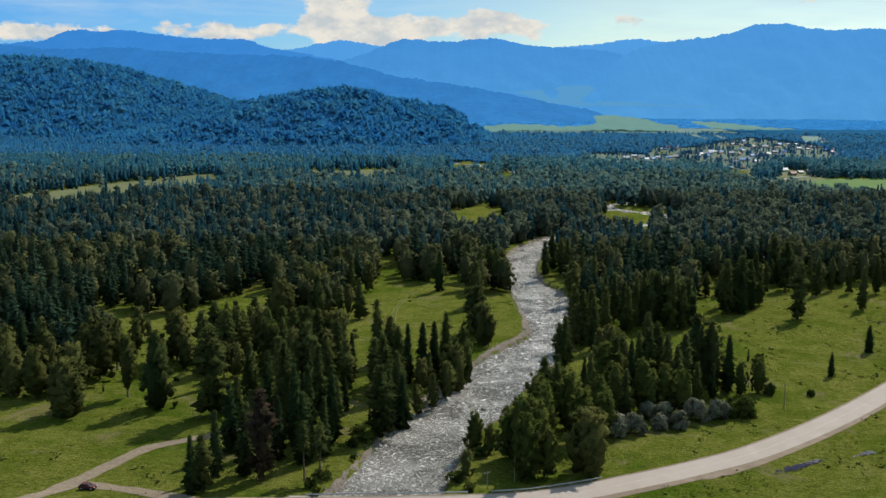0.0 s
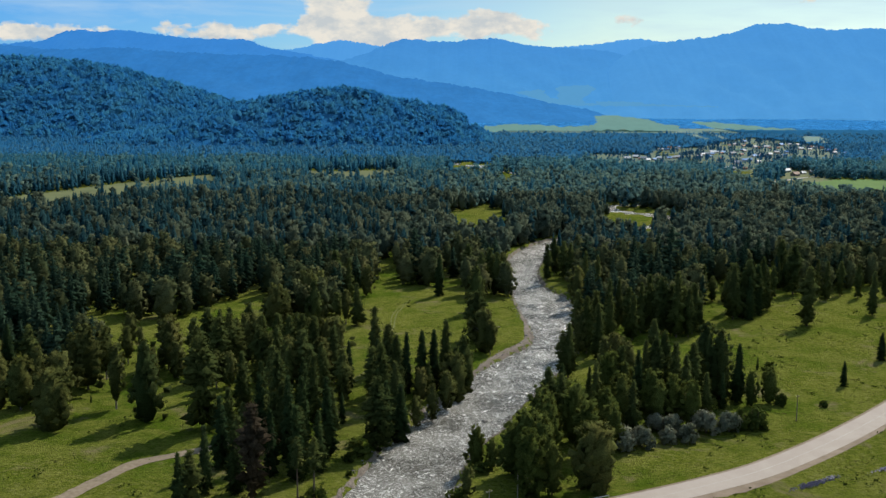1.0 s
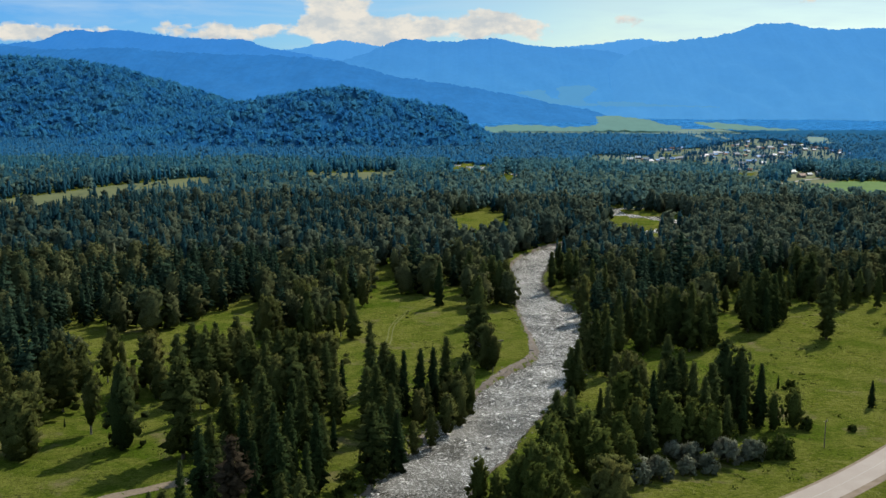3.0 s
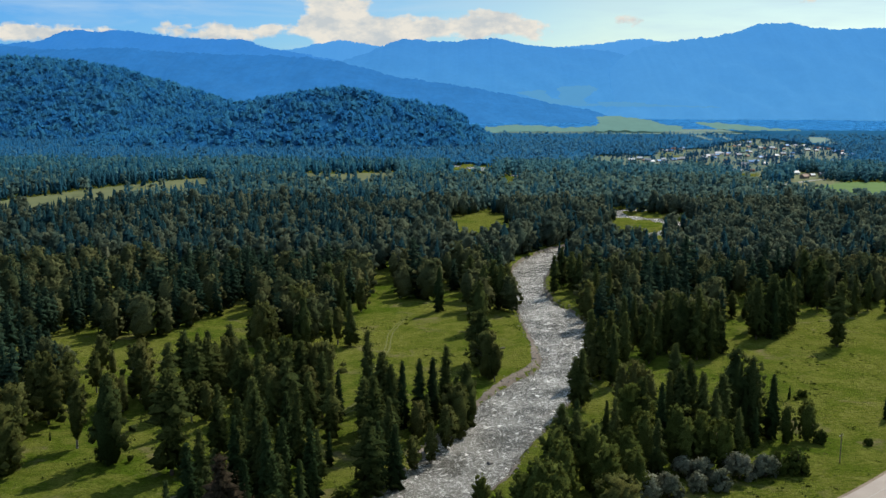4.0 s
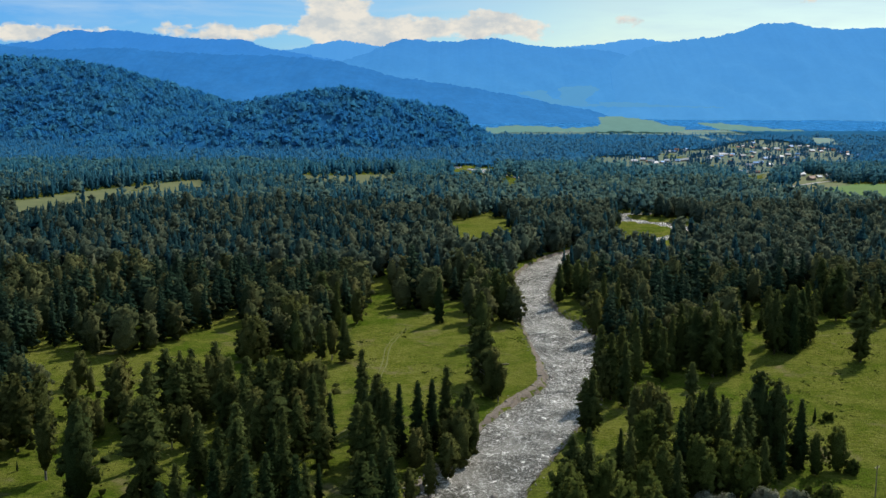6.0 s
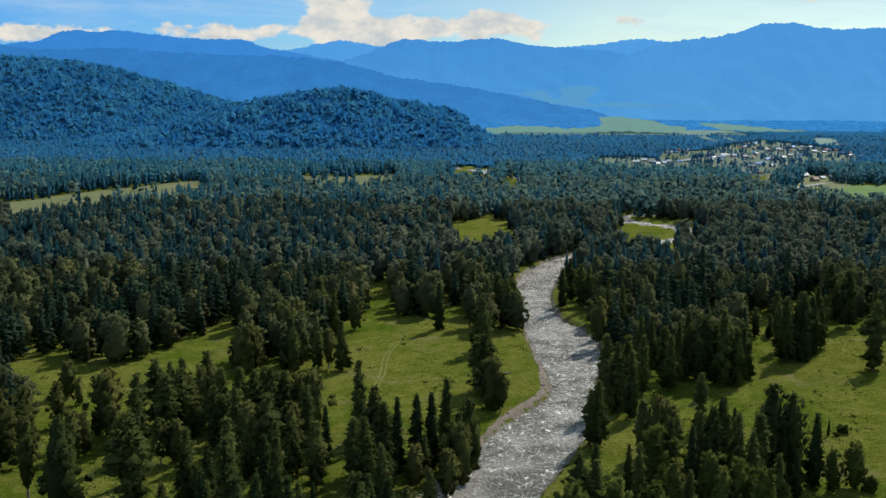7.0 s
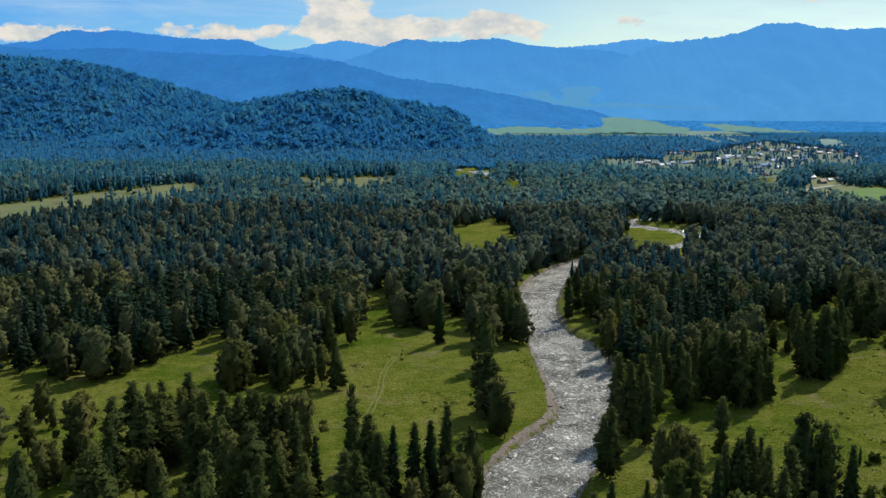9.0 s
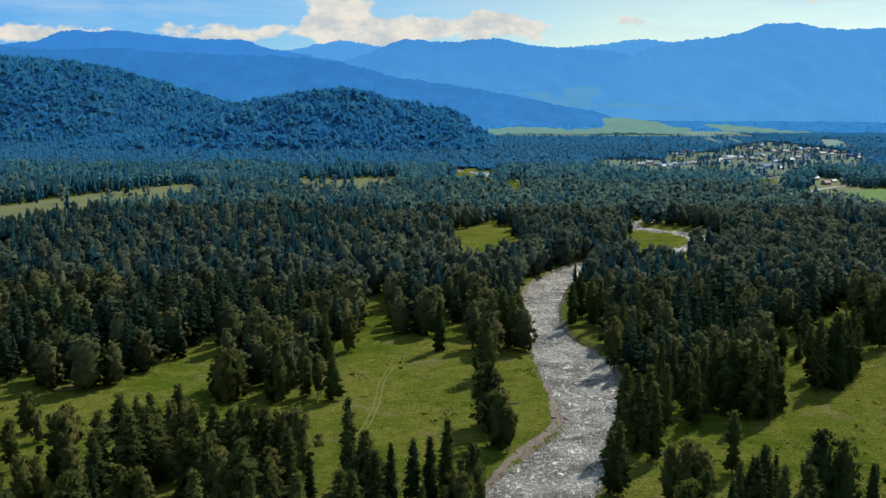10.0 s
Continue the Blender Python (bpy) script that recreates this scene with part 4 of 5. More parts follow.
def bush_shape(r, wide, tall, clumps=46, leaves=760, size=0.36):
    a, R = r.uniform(0, 6.283, clumps), wide * np.sqrt(r.uniform(0, 1, clumps)) * 0.72
    c = np.stack([np.cos(a) * R, np.sin(a) * R * 0.85, tall * r.uniform(0.12, 0.80, clumps) * (1 - 0.55 * R / wide)], 1)
    s = wide * r.uniform(0.13, 0.27, clumps)
    axes = turned(clumps, r) * (s[:, None] * r.uniform(0.75, 1.15, (clumps, 3)))[:, :, None]
    k, d = r.integers(0, clumps, leaves), rand_dirs(leaves, r) + [0, 0, 0.2]
    d /= np.linalg.norm(d, axis=1)[:, None]
    p = c[k] + d * (s[k] * r.uniform(0.8, 1.7, leaves))[:, None]
    body = lumps(c, axes, r, 0.35)
    body[0][:, 2] = np.maximum(body[0][:, 2], 0.02)
    p[:, 2] = np.clip(p[:, 2], 0.05, None)
    stems = merge([tube([(0, 0, -0.1), (math.cos(a) * wide * 0.3, math.sin(a) * wide * 0.3, tall * 0.45), (math.cos(a) * wide * 0.5, math.sin(a) * wide * 0.5, tall * 0.75)], (0.09, 0.06, 0.02), 4)
                   for a in (0.3, 1.6, 2.9, 4.1, 5.4)])
    return stems, merge([body, sprays(p, size, r, 0.1, d)])


def bush(kind, x, y, h, group):
    leaf, name, label = {"W": ("willow", "willow_bush", "silvery grey-green willow bush at the grove's edge"), "U": ("shrub", "shrub", "low dark green shrub in the meadow")}[kind]
    variant = rng.integers(0, 3)
    z = float(ground_height(np.array([x]), np.array([y]))[0])
    s = h / 6
    m = pose(x, y, z, 0, 0, rng.uniform(0, 360)) @ Matrix.Diagonal((s, s, s, 1))
    placed.append((x, y))
    if (kind, variant) in proto:
        k = proto[kind, variant].scale
        return tagged(copy_thing(proto[kind, variant], m @ Matrix.Diagonal((1 / k[0], 1 / k[1], 1 / k[2], 1))), group=group)
    r = np.random.default_rng(40 + ord(kind) + variant)
    stems, leaves = bush_shape(r, 3.3, 6.0)
    ob = thing(name, label, "bush", group, at=m)
    for part_name, (v, f), mat in (("stems", stems, "bark"), ("foliage", leaves, leaf)):
        link_mesh(part_name, v, f, MAT[mat], True, soft_normals(v, f, 4.0) if part_name == "foliage" else None).parent = ob
    proto[kind, variant] = ob
    return ob


# single trees and groves that can be told apart: kind, x, y, height
LEFT_MEADOW = [
    ("R", -115, 285, 19), ("F", -89, 292, 26), ("E", -102, 304, 22), ("B", -98, 348, 20), ("B", -123, 326, 20),
    ("R", -123, 312, 17), ("B", -131, 302, 18), ("R", -140, 305, 18), ("B", -129, 311, 19), ("B", -118, 324, 23),
    ("S", -112, 310, 3), ("B", -116, 336, 20), ("L", -70, 284, 29), ("L", -78, 340, 22), ("L", -83, 330, 21),
    ("L", -75, 345, 22), ("B", -72, 356, 20), ("L", -62, 331, 21), ("S", -148, 333, 20), ("B", -150, 324, 20),
    ("L", -141, 333, 20), ("B", -115, 356, 15), ("B", -92, 338, 14),
]
LEFT_GROVE = [
    ("D", -46, 236, 24), ("S", -58, 255, 20), ("S", -58, 238, 18), ("S", -61, 225, 15), ("L", -59, 228, 15),
    ("S", -44, 250, 18), ("P", -35, 235, 16), ("P", -31, 235, 16), ("S", -31, 262, 23), ("S", -41, 260, 24),
    ("S", -38, 266, 22), ("L", -46, 274, 27), ("S", -30, 291, 10), ("L", -55, 326, 22), ("B", -51, 322, 20),
    ("L", -46, 322, 22), ("B", -41, 327, 19), ("L", -37, 332, 21), ("L", -38, 288, 22), ("S", -50, 268, 22),
    ("L", -61, 298, 21), ("S", -37, 247, 20), ("S", -32, 252, 17), ("S", -51, 239, 18), ("L", -44, 269, 20),
]
RIVER_SPRUCES = [
    ("L", -24, 344, 25), ("L", -18, 325, 23), ("L", -19, 303, 22), ("L", -15, 315, 22), ("S", -12, 322, 21),
    ("S", -7, 325, 21), ("S", -3, 327, 21), ("L", 1, 337, 22), ("F", 7, 329, 22), ("R", 4, 320, 18),
    ("L", -18, 269, 22), ("S", -22, 282, 5), ("S", -16, 277, 18), ("S", -12, 280, 19), ("B", -3, 298, 14),
    ("B", -8, 292, 12), ("L", -14, 289, 20), ("B", 1, 309, 15), ("F", 14, 392, 22), ("R", 16, 377, 18),
    ("B", 18, 372, 14),
]
MEADOW_EDGE = [
    ("O", -2, 485, 21), ("B", -38, 484, 16), ("L", -37, 420, 19), ("L", -46, 424, 14), ("B", -42, 422, 16),
    ("R", -72, 417, 19), ("B", -76, 424, 12), ("B", -69, 421, 16), ("F", -55, 419, 21), ("R", -62, 448, 20),
    ("B", -58, 461, 18), ("L", -45, 468, 22), ("L", -54, 490, 22), ("F", 15, 446, 23), ("L", 13, 517, 22),
    ("L", 24, 504, 22), ("F", 27, 492, 22), ("F", 19, 492, 22), ("B", 32, 519, 18), ("L", 12, 396, 20),
]
FRONT_ROW = [
    ("B", -99, 354, 20), ("B", -117, 378, 9), ("B", -124, 387, 13), ("L", -89, 350, 19), ("L", -86, 358, 21),
    ("L", -81, 356, 21), ("L", -78, 358, 21), ("L", -73, 348, 19), ("L", -72, 364, 22), ("L", -65, 352, 20),
    ("L", -59, 349, 21), ("L", -55, 350, 20), ("L", -50, 349, 21), ("L", -46, 350, 20), ("B", -39, 355, 19),
    ("B", -42, 353, 19), ("B", -102, 332, 14), ("B", -100, 336, 12), ("S", -78, 315, 18), ("B", -76, 327, 14),
    ("B", -72, 328, 13), ("B", -59, 331, 19),
]
BANK_ALDERS = [
    ("B", 9, 257, 12), ("B", 13, 256, 9), ("V", 6, 237, 8), ("B", 21, 248, 20), ("B", 28, 260, 20),
    ("B", 21, 236, 19), ("B", 25, 247, 19), ("B", 37, 275, 19), ("R", 38.5, 242, 18),
    ("L", 31, 287, 19), ("L", 35, 288, 17), ("B", 18, 252, 15), ("B", 27, 238, 14),
    ("B", 28, 275, 18), ("B", 46, 276, 17), ("B", 39, 264, 17), ("B", 22, 237, 13), ("B", 47, 269, 14),
]
RIGHT_GROVE = [
    ("B", 56, 307, 21), ("L", 64, 309, 22), ("B", 55, 282, 17), ("B", 62, 292, 18), ("L", 71, 314, 24),
    ("L", 73, 307, 22), ("L", 67, 309, 23), ("F", 86, 321, 26), ("F", 91, 320, 24), ("S", 95, 314, 20),
    ("B", 74, 289, 15), ("S", 88, 307, 12), ("B", 105, 313, 13), ("B", 98, 310, 12), ("S", 114, 353, 5),
    ("L", 79, 309, 21), ("L", 75, 302, 19), ("B", 52, 305, 20), ("L", 46, 294, 19), ("B", 69, 293, 16),
    ("B", 53, 289, 17), ("B", 81, 300, 14), ("S", 60, 301, 21), ("B", 64, 290, 15),
]
WILLOWS = [
    ("U", 93, 288, 8), ("W", 84, 285, 8), ("W", 70, 277, 7), ("W", 67, 282, 8), ("W", 56, 272, 8),
    ("W", 49, 270, 10), ("W", 77, 284, 9), ("W", 63, 285, 7), ("U", 88, 288, 7), ("W", 52, 272, 6),
    ("U", 108, 311, 5), ("U", 121, 309, 3), ("W", 64, 276, 6),
]
RIGHT_MEADOW = [
    ("L", 158, 424, 27), ("O", 137, 333, 9), ("O", 165, 367, 11), ("L", 196, 446, 21), ("O", 132, 440, 22),
    ("L", 137, 440, 27), ("O", 143, 446, 24), ("L", 151, 456, 19), ("L", 188, 480, 20), ("L", 181, 511, 19),
    ("L", 104, 408, 22), ("L", 101, 402, 21), ("L", 96, 402, 28), ("L", 91, 407, 25), ("L", 87, 412, 21),
    ("L", 188, 492, 19), ("L", 177, 508, 17), ("L", 174, 508, 15), ("L", 200, 493, 18), ("L", 206, 486, 18),
    ("L", 163, 484, 17), ("L", 131, 449, 20), ("L", 220, 486, 20), ("L", 131, 476, 13),
]
RIVER_RIGHT = [
    ("B", 63, 460, 23), ("L", 52, 378, 25), ("L", 59, 379, 24), ("L", 44, 342, 20), ("L", 55, 374, 23),
    ("L", 58, 366, 22), ("L", 42, 343, 17), ("L", 88, 418, 24), ("L", 90, 412, 24), ("L", 91, 407, 23),
    ("L", 83, 410, 22), ("L", 77, 397, 20), ("L", 95, 407, 22), ("L", 100, 408, 21), ("S", 108, 412, 18),
    ("S", 106, 414, 14), ("L", 62, 547, 22), ("L", 66, 538, 21), ("L", 56, 529, 20), ("L", 68, 525, 22),
    ("L", 70, 483, 24), ("L", 75, 477, 23), ("L", 75, 418, 22), ("L", 78, 411, 20),
]
RIGHT_LATE = [
    ("L", 77, 357, 18), ("B", 58, 331, 20), ("B", 61, 334, 18), ("B", 63, 334, 16), ("L", 74, 326, 17),
    ("L", 78, 327, 17), ("L", 129, 435, 26), ("L", 134, 437, 22), ("L", 143, 448, 23), ("L", 148, 454, 26),
    ("O", 136, 435, 20), ("L", 143, 486, 18), ("L", 136, 473, 11), ("L", 131, 492, 16), ("L", 179, 520, 25),
    ("L", 177, 495, 26), ("L", 182, 515, 21), ("B", 55, 334, 18), ("B", 52, 374, 18), ("L", 71, 418, 22),
    ("L", 67, 393, 21),
]
GROVES = {"trees of the left meadow": LEFT_MEADOW, "trees of the grove by the track": LEFT_GROVE, "conifers on the river bank": RIVER_SPRUCES, "trees round the big meadow": MEADOW_EDGE,
          "row of trees in the meadow": FRONT_ROW, "trees on the far river bank": BANK_ALDERS, "trees of the grove by the road": RIGHT_GROVE, "willows by the grove": WILLOWS,
          "trees of the wide meadow": RIGHT_MEADOW, "conifers along the river": RIVER_RIGHT, "trees behind the grove": RIGHT_LATE}
for group, rows in GROVES.items():
    for kind, x, y, h in rows:
        if kind in "WU":
            bush(kind, x, y, h, group)
        elif kind == "V":
            plant("B", x, y, h, group)
        else:
            if kind == "B" and rows in (BANK_ALDERS, RIGHT_GROVE):
                kind = "A"
            if kind == "A" and rows is RIGHT_GROVE and rng.uniform() < 0.4:
                kind = "L"
            if kind == "B" and rng.uniform() < 0.3:
                kind = "E"
            if kind == "L" and rng.uniform() < (0.55 if x < 0 else 0.4):
                kind = "C"
            plant(kind, x, y, h, group)

# undergrowth trees that fill the groves
THICKETS = [([(-62, 232), (-28, 250), (-31, 330), (-62, 335)], 11.0, "SLLC", 13, 21), ([(30, 272), (48, 280), (92, 300), (92, 322), (50, 312), (30, 290)], 8.5, "SLAS", 11, 18),
            ([(-86, 342), (-45, 338), (-42, 362), (-86, 366)], 10.0, "LLCB", 14, 20), ([(-22, 272), (2, 300), (4, 338), (-24, 342), (-22, 300)], 9.5, "LSBC", 11, 19)]
for outline, gap, kinds, low, high in THICKETS:
    o = np.array(outline)
    for gx in np.arange(o[:, 0].min(), o[:, 0].max(), gap):
        for gy in np.arange(o[:, 1].min(), o[:, 1].max(), gap):
            x, y = gx + rng.uniform(-3, 3), gy + rng.uniform(-3, 3)
            d, half = nearest(river_line, np.array([x]), np.array([y]), 60)
            if inside(outline, x, y) and d[0] > half[0] + 3 and min(math.hypot(x - a, y - b) for a, b in placed) > 4.5:
                plant(kinds[rng.integers(0, len(kinds))], x, y, rng.uniform(low, high), "trees inside the groves")


# ---- the woods: joined trees, thinning into single clearings ----
CLEARINGS = {"main": [(-47, 486), (-34, 503), (-21, 515), (-10, 505), (-4, 510), (11, 553), (13, 470), (19, 454), (26, 470), (40, 470), (37, 400), (17, 370), (10, 345), (-12, 335), (-20, 335), (-36, 413), (-46, 432)],
             "left": [(-170, 418), (-140, 430), (-122, 429), (-101, 455), (-108, 486), (-88, 494), (-77, 462), (-83, 426), (-64, 412), (-50, 434), (-37, 412), (-36, 372), (-35, 330), (-38, 310), (-86, 310), (-112, 335), (-150, 400)],
             "left_front": [(-150, 262), (-150, 300), (-119, 345), (-134, 425), (-104, 402), (-88, 340), (-60, 217), (-112, 200)],
             "right": [(112, 452), (128, 470), (150, 545), (146, 470), (176, 508), (194, 505), (280, 530), (280, 200), (20, 200), (51, 300), (95, 330), (70, 395), (84, 412), (112, 420)],
             "glade": [(-39, 548), (-41, 612), (-31, 590), (-29, 545), (-19, 520), (-35, 500)], "glade_small": [(-66, 514), (-62, 538), (-54, 514), (-56, 481)],
             "bank": [(50, 575), (65, 625), (66, 570), (68, 507), (66, 463), (60, 427), (57, 471), (51, 507)], "ride": [(118, 448), (141, 491), (200, 590), (205, 580), (150, 480)]}
CLEARINGS.update(OPENINGS)
CLEARINGS.update({k: FAR_FIELDS[k] for k in ("patch", "patch_small", "patch_right")})


def wooded(x, y):
    """Where the woods stand: beyond the meadows, off the water and away from single trees."""
    ok = y > 330
    ok &= ~((x > -45) & (x < 60) & (y < 480)) & ~((x > 60) & (y < 430))
    ragged = np.clip(y / 90, 3, 14)
    ex, ey = x + ragged * wave(x, y, 34, 12), y + 2.2 * ragged * wave(x, y, 47, 15)
    spare = (y > 800) & (wave(x, y, 29, 21) + 0.6 * wave(x, y, 11, 22) > 0.82)
    for key, outline in CLEARINGS.items():
        ok &= ~inside(outline, ex, ey) | (spare & (key[:5] == "strip"))
    ok &= ~((y < 540) & (wave(x, y, 46, 30) + 0.5 * wave(x, y, 19, 31) > 0.50))
    d, half = nearest(river_line, x, y, 60)
    ok &= d > half + 4
    near = np.array(placed)
    close = (y < 620)
    for k in np.where(ok & close)[0]:
        if np.hypot(near[:, 0] - x[k], near[:, 1] - y[k]).min() < 5.0:
            ok[k] = False
    return ok


def scatter(gap, low, high, spread, keep=0.93):
    """A loose grid of places in the wedge of the valley that lies ahead."""
    ys = np.arange(low, high, gap)
    rows = []
    for y in ys:
        w = spread * y + 30
        x = np.arange(-w, w, gap)
        rows.append(np.stack([x, np.full(len(x), y)], 1))
    p = np.vstack(rows) + rng.uniform(-0.48 * gap, 0.48 * gap, (sum(map(len, rows)), 2))
    return p[rng.uniform(size=len(p)) < keep]


def joined(name, places, heights, shapes, material, label, lift=-0.2, floor=ground_height, smooth=False):
    """Many plants as one object: each place takes one of a few shapes, turned and scaled."""
    V, F, N, at = [], [], [], 0
    z = floor(places[:, 0], places[:, 1])
    pick = rng.integers(0, len(shapes), len(places))
    for k, (v, f, *rest) in enumerate(shapes):
        sel = np.where(pick == k)[0]
        a, s = rng.uniform(0, 6.283, len(sel)), heights[sel] / 20
        w = s * rng.uniform(0.95, 1.4, len(sel))
        ca, sa = np.cos(a)[:, None], np.sin(a)[:, None]
        X = (v[None, :, 0] * ca - v[None, :, 1] * sa) * w[:, None] + places[sel, 0, None]
        Y = (v[None, :, 0] * sa + v[None, :, 1] * ca) * w[:, None] + places[sel, 1, None]
        Z = v[None, :, 2] * s[:, None] + z[sel, None] + lift
        V.append(np.stack([X, Y, Z], -1).reshape(-1, 3))
        if rest:
            n = rest[0]
            N.append(np.stack([n[None, :, 0] * ca - n[None, :, 1] * sa, n[None, :, 0] * sa + n[None, :, 1] * ca, n[None, :, 2] + 0 * ca], -1).reshape(-1, 3))
        F.append((f[None] + (np.arange(len(sel)) * len(v))[:, None, None]).reshape(-1, 3) + at)
        at += len(sel) * len(v)
    ob = link_mesh(name, np.vstack(V), np.vstack(F), material, smooth, np.vstack(N) if N else None)
    return tagged(ob, label, "forest", kind="stuff")


def models(kinds, level, seed, own=0.3, up=0.10):
    """Tree shapes for joined woods; from far off the stems no longer show."""
    r = np.random.default_rng(seed)
    out = []
    for k in kinds:
        wood, leaf = tree_shape(k, 20.0, r, level)
        n = soft_normals(*leaf, 20.0, own, up)
        if level < 3:
            v, f = merge([leaf, wood])
            n = np.vstack([n, wood[0] * [1, 1, 0] / (np.linalg.norm(wood[0][:, :2], axis=1)[:, None] + 1e-6)])
        else:
            v, f = leaf
        out.append((v, f, n))
    return out


def leafy(p):
    """Birches stand in drifts among the conifers; the mix is skewed to darken the left woods and brighten the right, in
    place of haze.
    """
    return rng.uniform(size=len(p)) < np.clip(0.62 - 0.24 * (p[:, 0] < -80) - 0.10 * ((p[:, 0] > 60) & (p[:, 1] < 620)) + 0.18 * ((p[:, 0] > 60) & (p[:, 1] > 620)) + 0.38 * wave(p[:, 0], p[:, 1], 190, 11), 0.08, 0.8)


def wood_zone(p, level, tall, spread_h, conifer, birch, where, lift=-0.2):
    b = leafy(p)
    h = np.clip(rng.normal(tall, spread_h, len(p)), 9, 28)
    joined("conifer_wood", p[~b], h[~b] * 0.98, models(["larch", "cedar", "spruce", "cedar", "larch", "column"], level, 21, *((0.45, 0.1) if level == 1 else (0.3, 0.1) if level == 2 else (0.22, 0.6))), conifer, "dark to haze-blue conifers standing close together " + where, lift, smooth=True)
    joined("birch_wood", p[b], h[b] * 0.92, models(["birch", "alder", "birch", "aspen", "birch"], level, 22, *((0.45, 0.1) if level == 1 else (0.3, 0.1) if level == 2 else (0.22, 0.6))), birch, "olive to haze-blue birches mixed among conifers " + where, lift, smooth=True)


# each zone's tone picks leaf colours with more haze painted in
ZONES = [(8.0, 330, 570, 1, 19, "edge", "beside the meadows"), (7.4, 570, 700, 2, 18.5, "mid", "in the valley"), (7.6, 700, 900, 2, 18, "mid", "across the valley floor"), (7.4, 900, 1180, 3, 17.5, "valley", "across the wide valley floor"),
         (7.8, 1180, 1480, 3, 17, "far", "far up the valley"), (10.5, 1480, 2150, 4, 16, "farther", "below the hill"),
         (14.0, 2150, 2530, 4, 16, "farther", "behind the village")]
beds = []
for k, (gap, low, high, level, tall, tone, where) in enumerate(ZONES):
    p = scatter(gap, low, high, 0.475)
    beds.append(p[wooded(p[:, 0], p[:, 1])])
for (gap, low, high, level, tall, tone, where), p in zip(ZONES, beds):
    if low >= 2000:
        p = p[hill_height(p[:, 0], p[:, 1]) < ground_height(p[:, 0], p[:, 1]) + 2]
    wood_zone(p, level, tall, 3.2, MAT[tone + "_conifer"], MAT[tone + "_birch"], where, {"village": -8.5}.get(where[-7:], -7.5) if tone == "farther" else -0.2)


# the hill's cover, with aerial haze painted into its leaf colour
p = np.stack([rng.uniform(-1350, 150, 18000), rng.uniform(1920, 2760, 18000)], 1)
p = p[hill_height(p[:, 0], p[:, 1]) > ground_height(p[:, 0], p[:, 1]) + 1]
p = p[((p[:, 1] < 2320 + 0.12 * p[:, 0]) | (p[:, 0] < -480)) & (p[:, 0] > -0.48 * p[:, 1])]
joined("hill_forest", p, np.clip(rng.normal(17, 2.5, len(p)), 10, 24), models(["round", "alder", "full", "birch", "cedar", "larch"], 4, 31, 0.15, 1.4), MAT["hazed_hill_conifer"], "closed mixed forest covering the hill, tinted blue by painted haze", -8.0, floor=hill_height, smooth=True)


# the closed canopy between the crowns of the farther woods
def closed(c):
    return wooded(c[:, 0], c[:, 1]) & (np.abs(c[:, 0]) < 0.54 * c[:, 1]) & ~inside(FAR_FIELDS["head"], c[:, 0], c[:, 1]) & (hill_height(c[:, 0], c[:, 1]) < ground_height(c[:, 0], c[:, 1]) + 9)


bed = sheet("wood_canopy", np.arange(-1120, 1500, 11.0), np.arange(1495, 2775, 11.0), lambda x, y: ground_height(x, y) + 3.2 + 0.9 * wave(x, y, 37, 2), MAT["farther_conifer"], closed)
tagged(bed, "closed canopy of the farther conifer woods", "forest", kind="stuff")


# woods beyond the village, seen only as a rough canopy, haze put into the colour
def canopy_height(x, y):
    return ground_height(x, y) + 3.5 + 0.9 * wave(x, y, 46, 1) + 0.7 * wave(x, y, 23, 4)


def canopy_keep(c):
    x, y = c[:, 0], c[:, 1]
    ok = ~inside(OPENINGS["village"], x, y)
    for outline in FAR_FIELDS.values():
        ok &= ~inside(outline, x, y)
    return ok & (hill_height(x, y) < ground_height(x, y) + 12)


canopy = sheet("distant_woods", np.arange(-700, 2400, 11.0), np.arange(2760, 4300, 14.0), canopy_height, MAT["hazed_distant_wood"], canopy_keep, smooth=True)
tagged(canopy, "unbroken distant woods on the upper valley floor", "forest", kind="stuff")


# low trees between the village houses
p = np.stack([rng.uniform(220, 860, 3600), rng.uniform(1400, 2320, 3600)], 1)
p = p[inside(FIELDS["village"], p[:, 0], p[:, 1]) & (wave(p[:, 0], p[:, 1], 150, 6) + 0.5 * wave(p[:, 0], p[:, 1], 60, 3) > 0.02)]
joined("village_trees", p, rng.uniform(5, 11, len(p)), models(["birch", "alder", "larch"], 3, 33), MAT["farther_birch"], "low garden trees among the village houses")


# ---- small solids ----
def box_bm(size, at=(0, 0, 0), bevel=0.0, turn=0.0):
    bm = bmesh.new()
    m = pose(*at, 0, 0, turn) @ Matrix.Diagonal((*size, 1))
    bmesh.ops.create_cube(bm, size=1.0, matrix=m)
    if bevel:
        bmesh.ops.bevel(bm, geom=bm.edges[:], offset=bevel, segments=2, affect="EDGES", profile=0.6)
    return bm


def rod_bm(a, b, r0, r1, sides=8):
    """A tapered round bar from a to b."""
    a, b = Vector(a), Vector(b)
    bm = bmesh.new()
    m = Matrix.Translation((a + b) / 2) @ (b - a).to_track_quat("Z", "Y").to_matrix().to_4x4()
    bmesh.ops.create_cone(bm, cap_ends=True, segments=sides, radius1=r0, radius2=r1, depth=(b - a).length, matrix=m)
    return bm


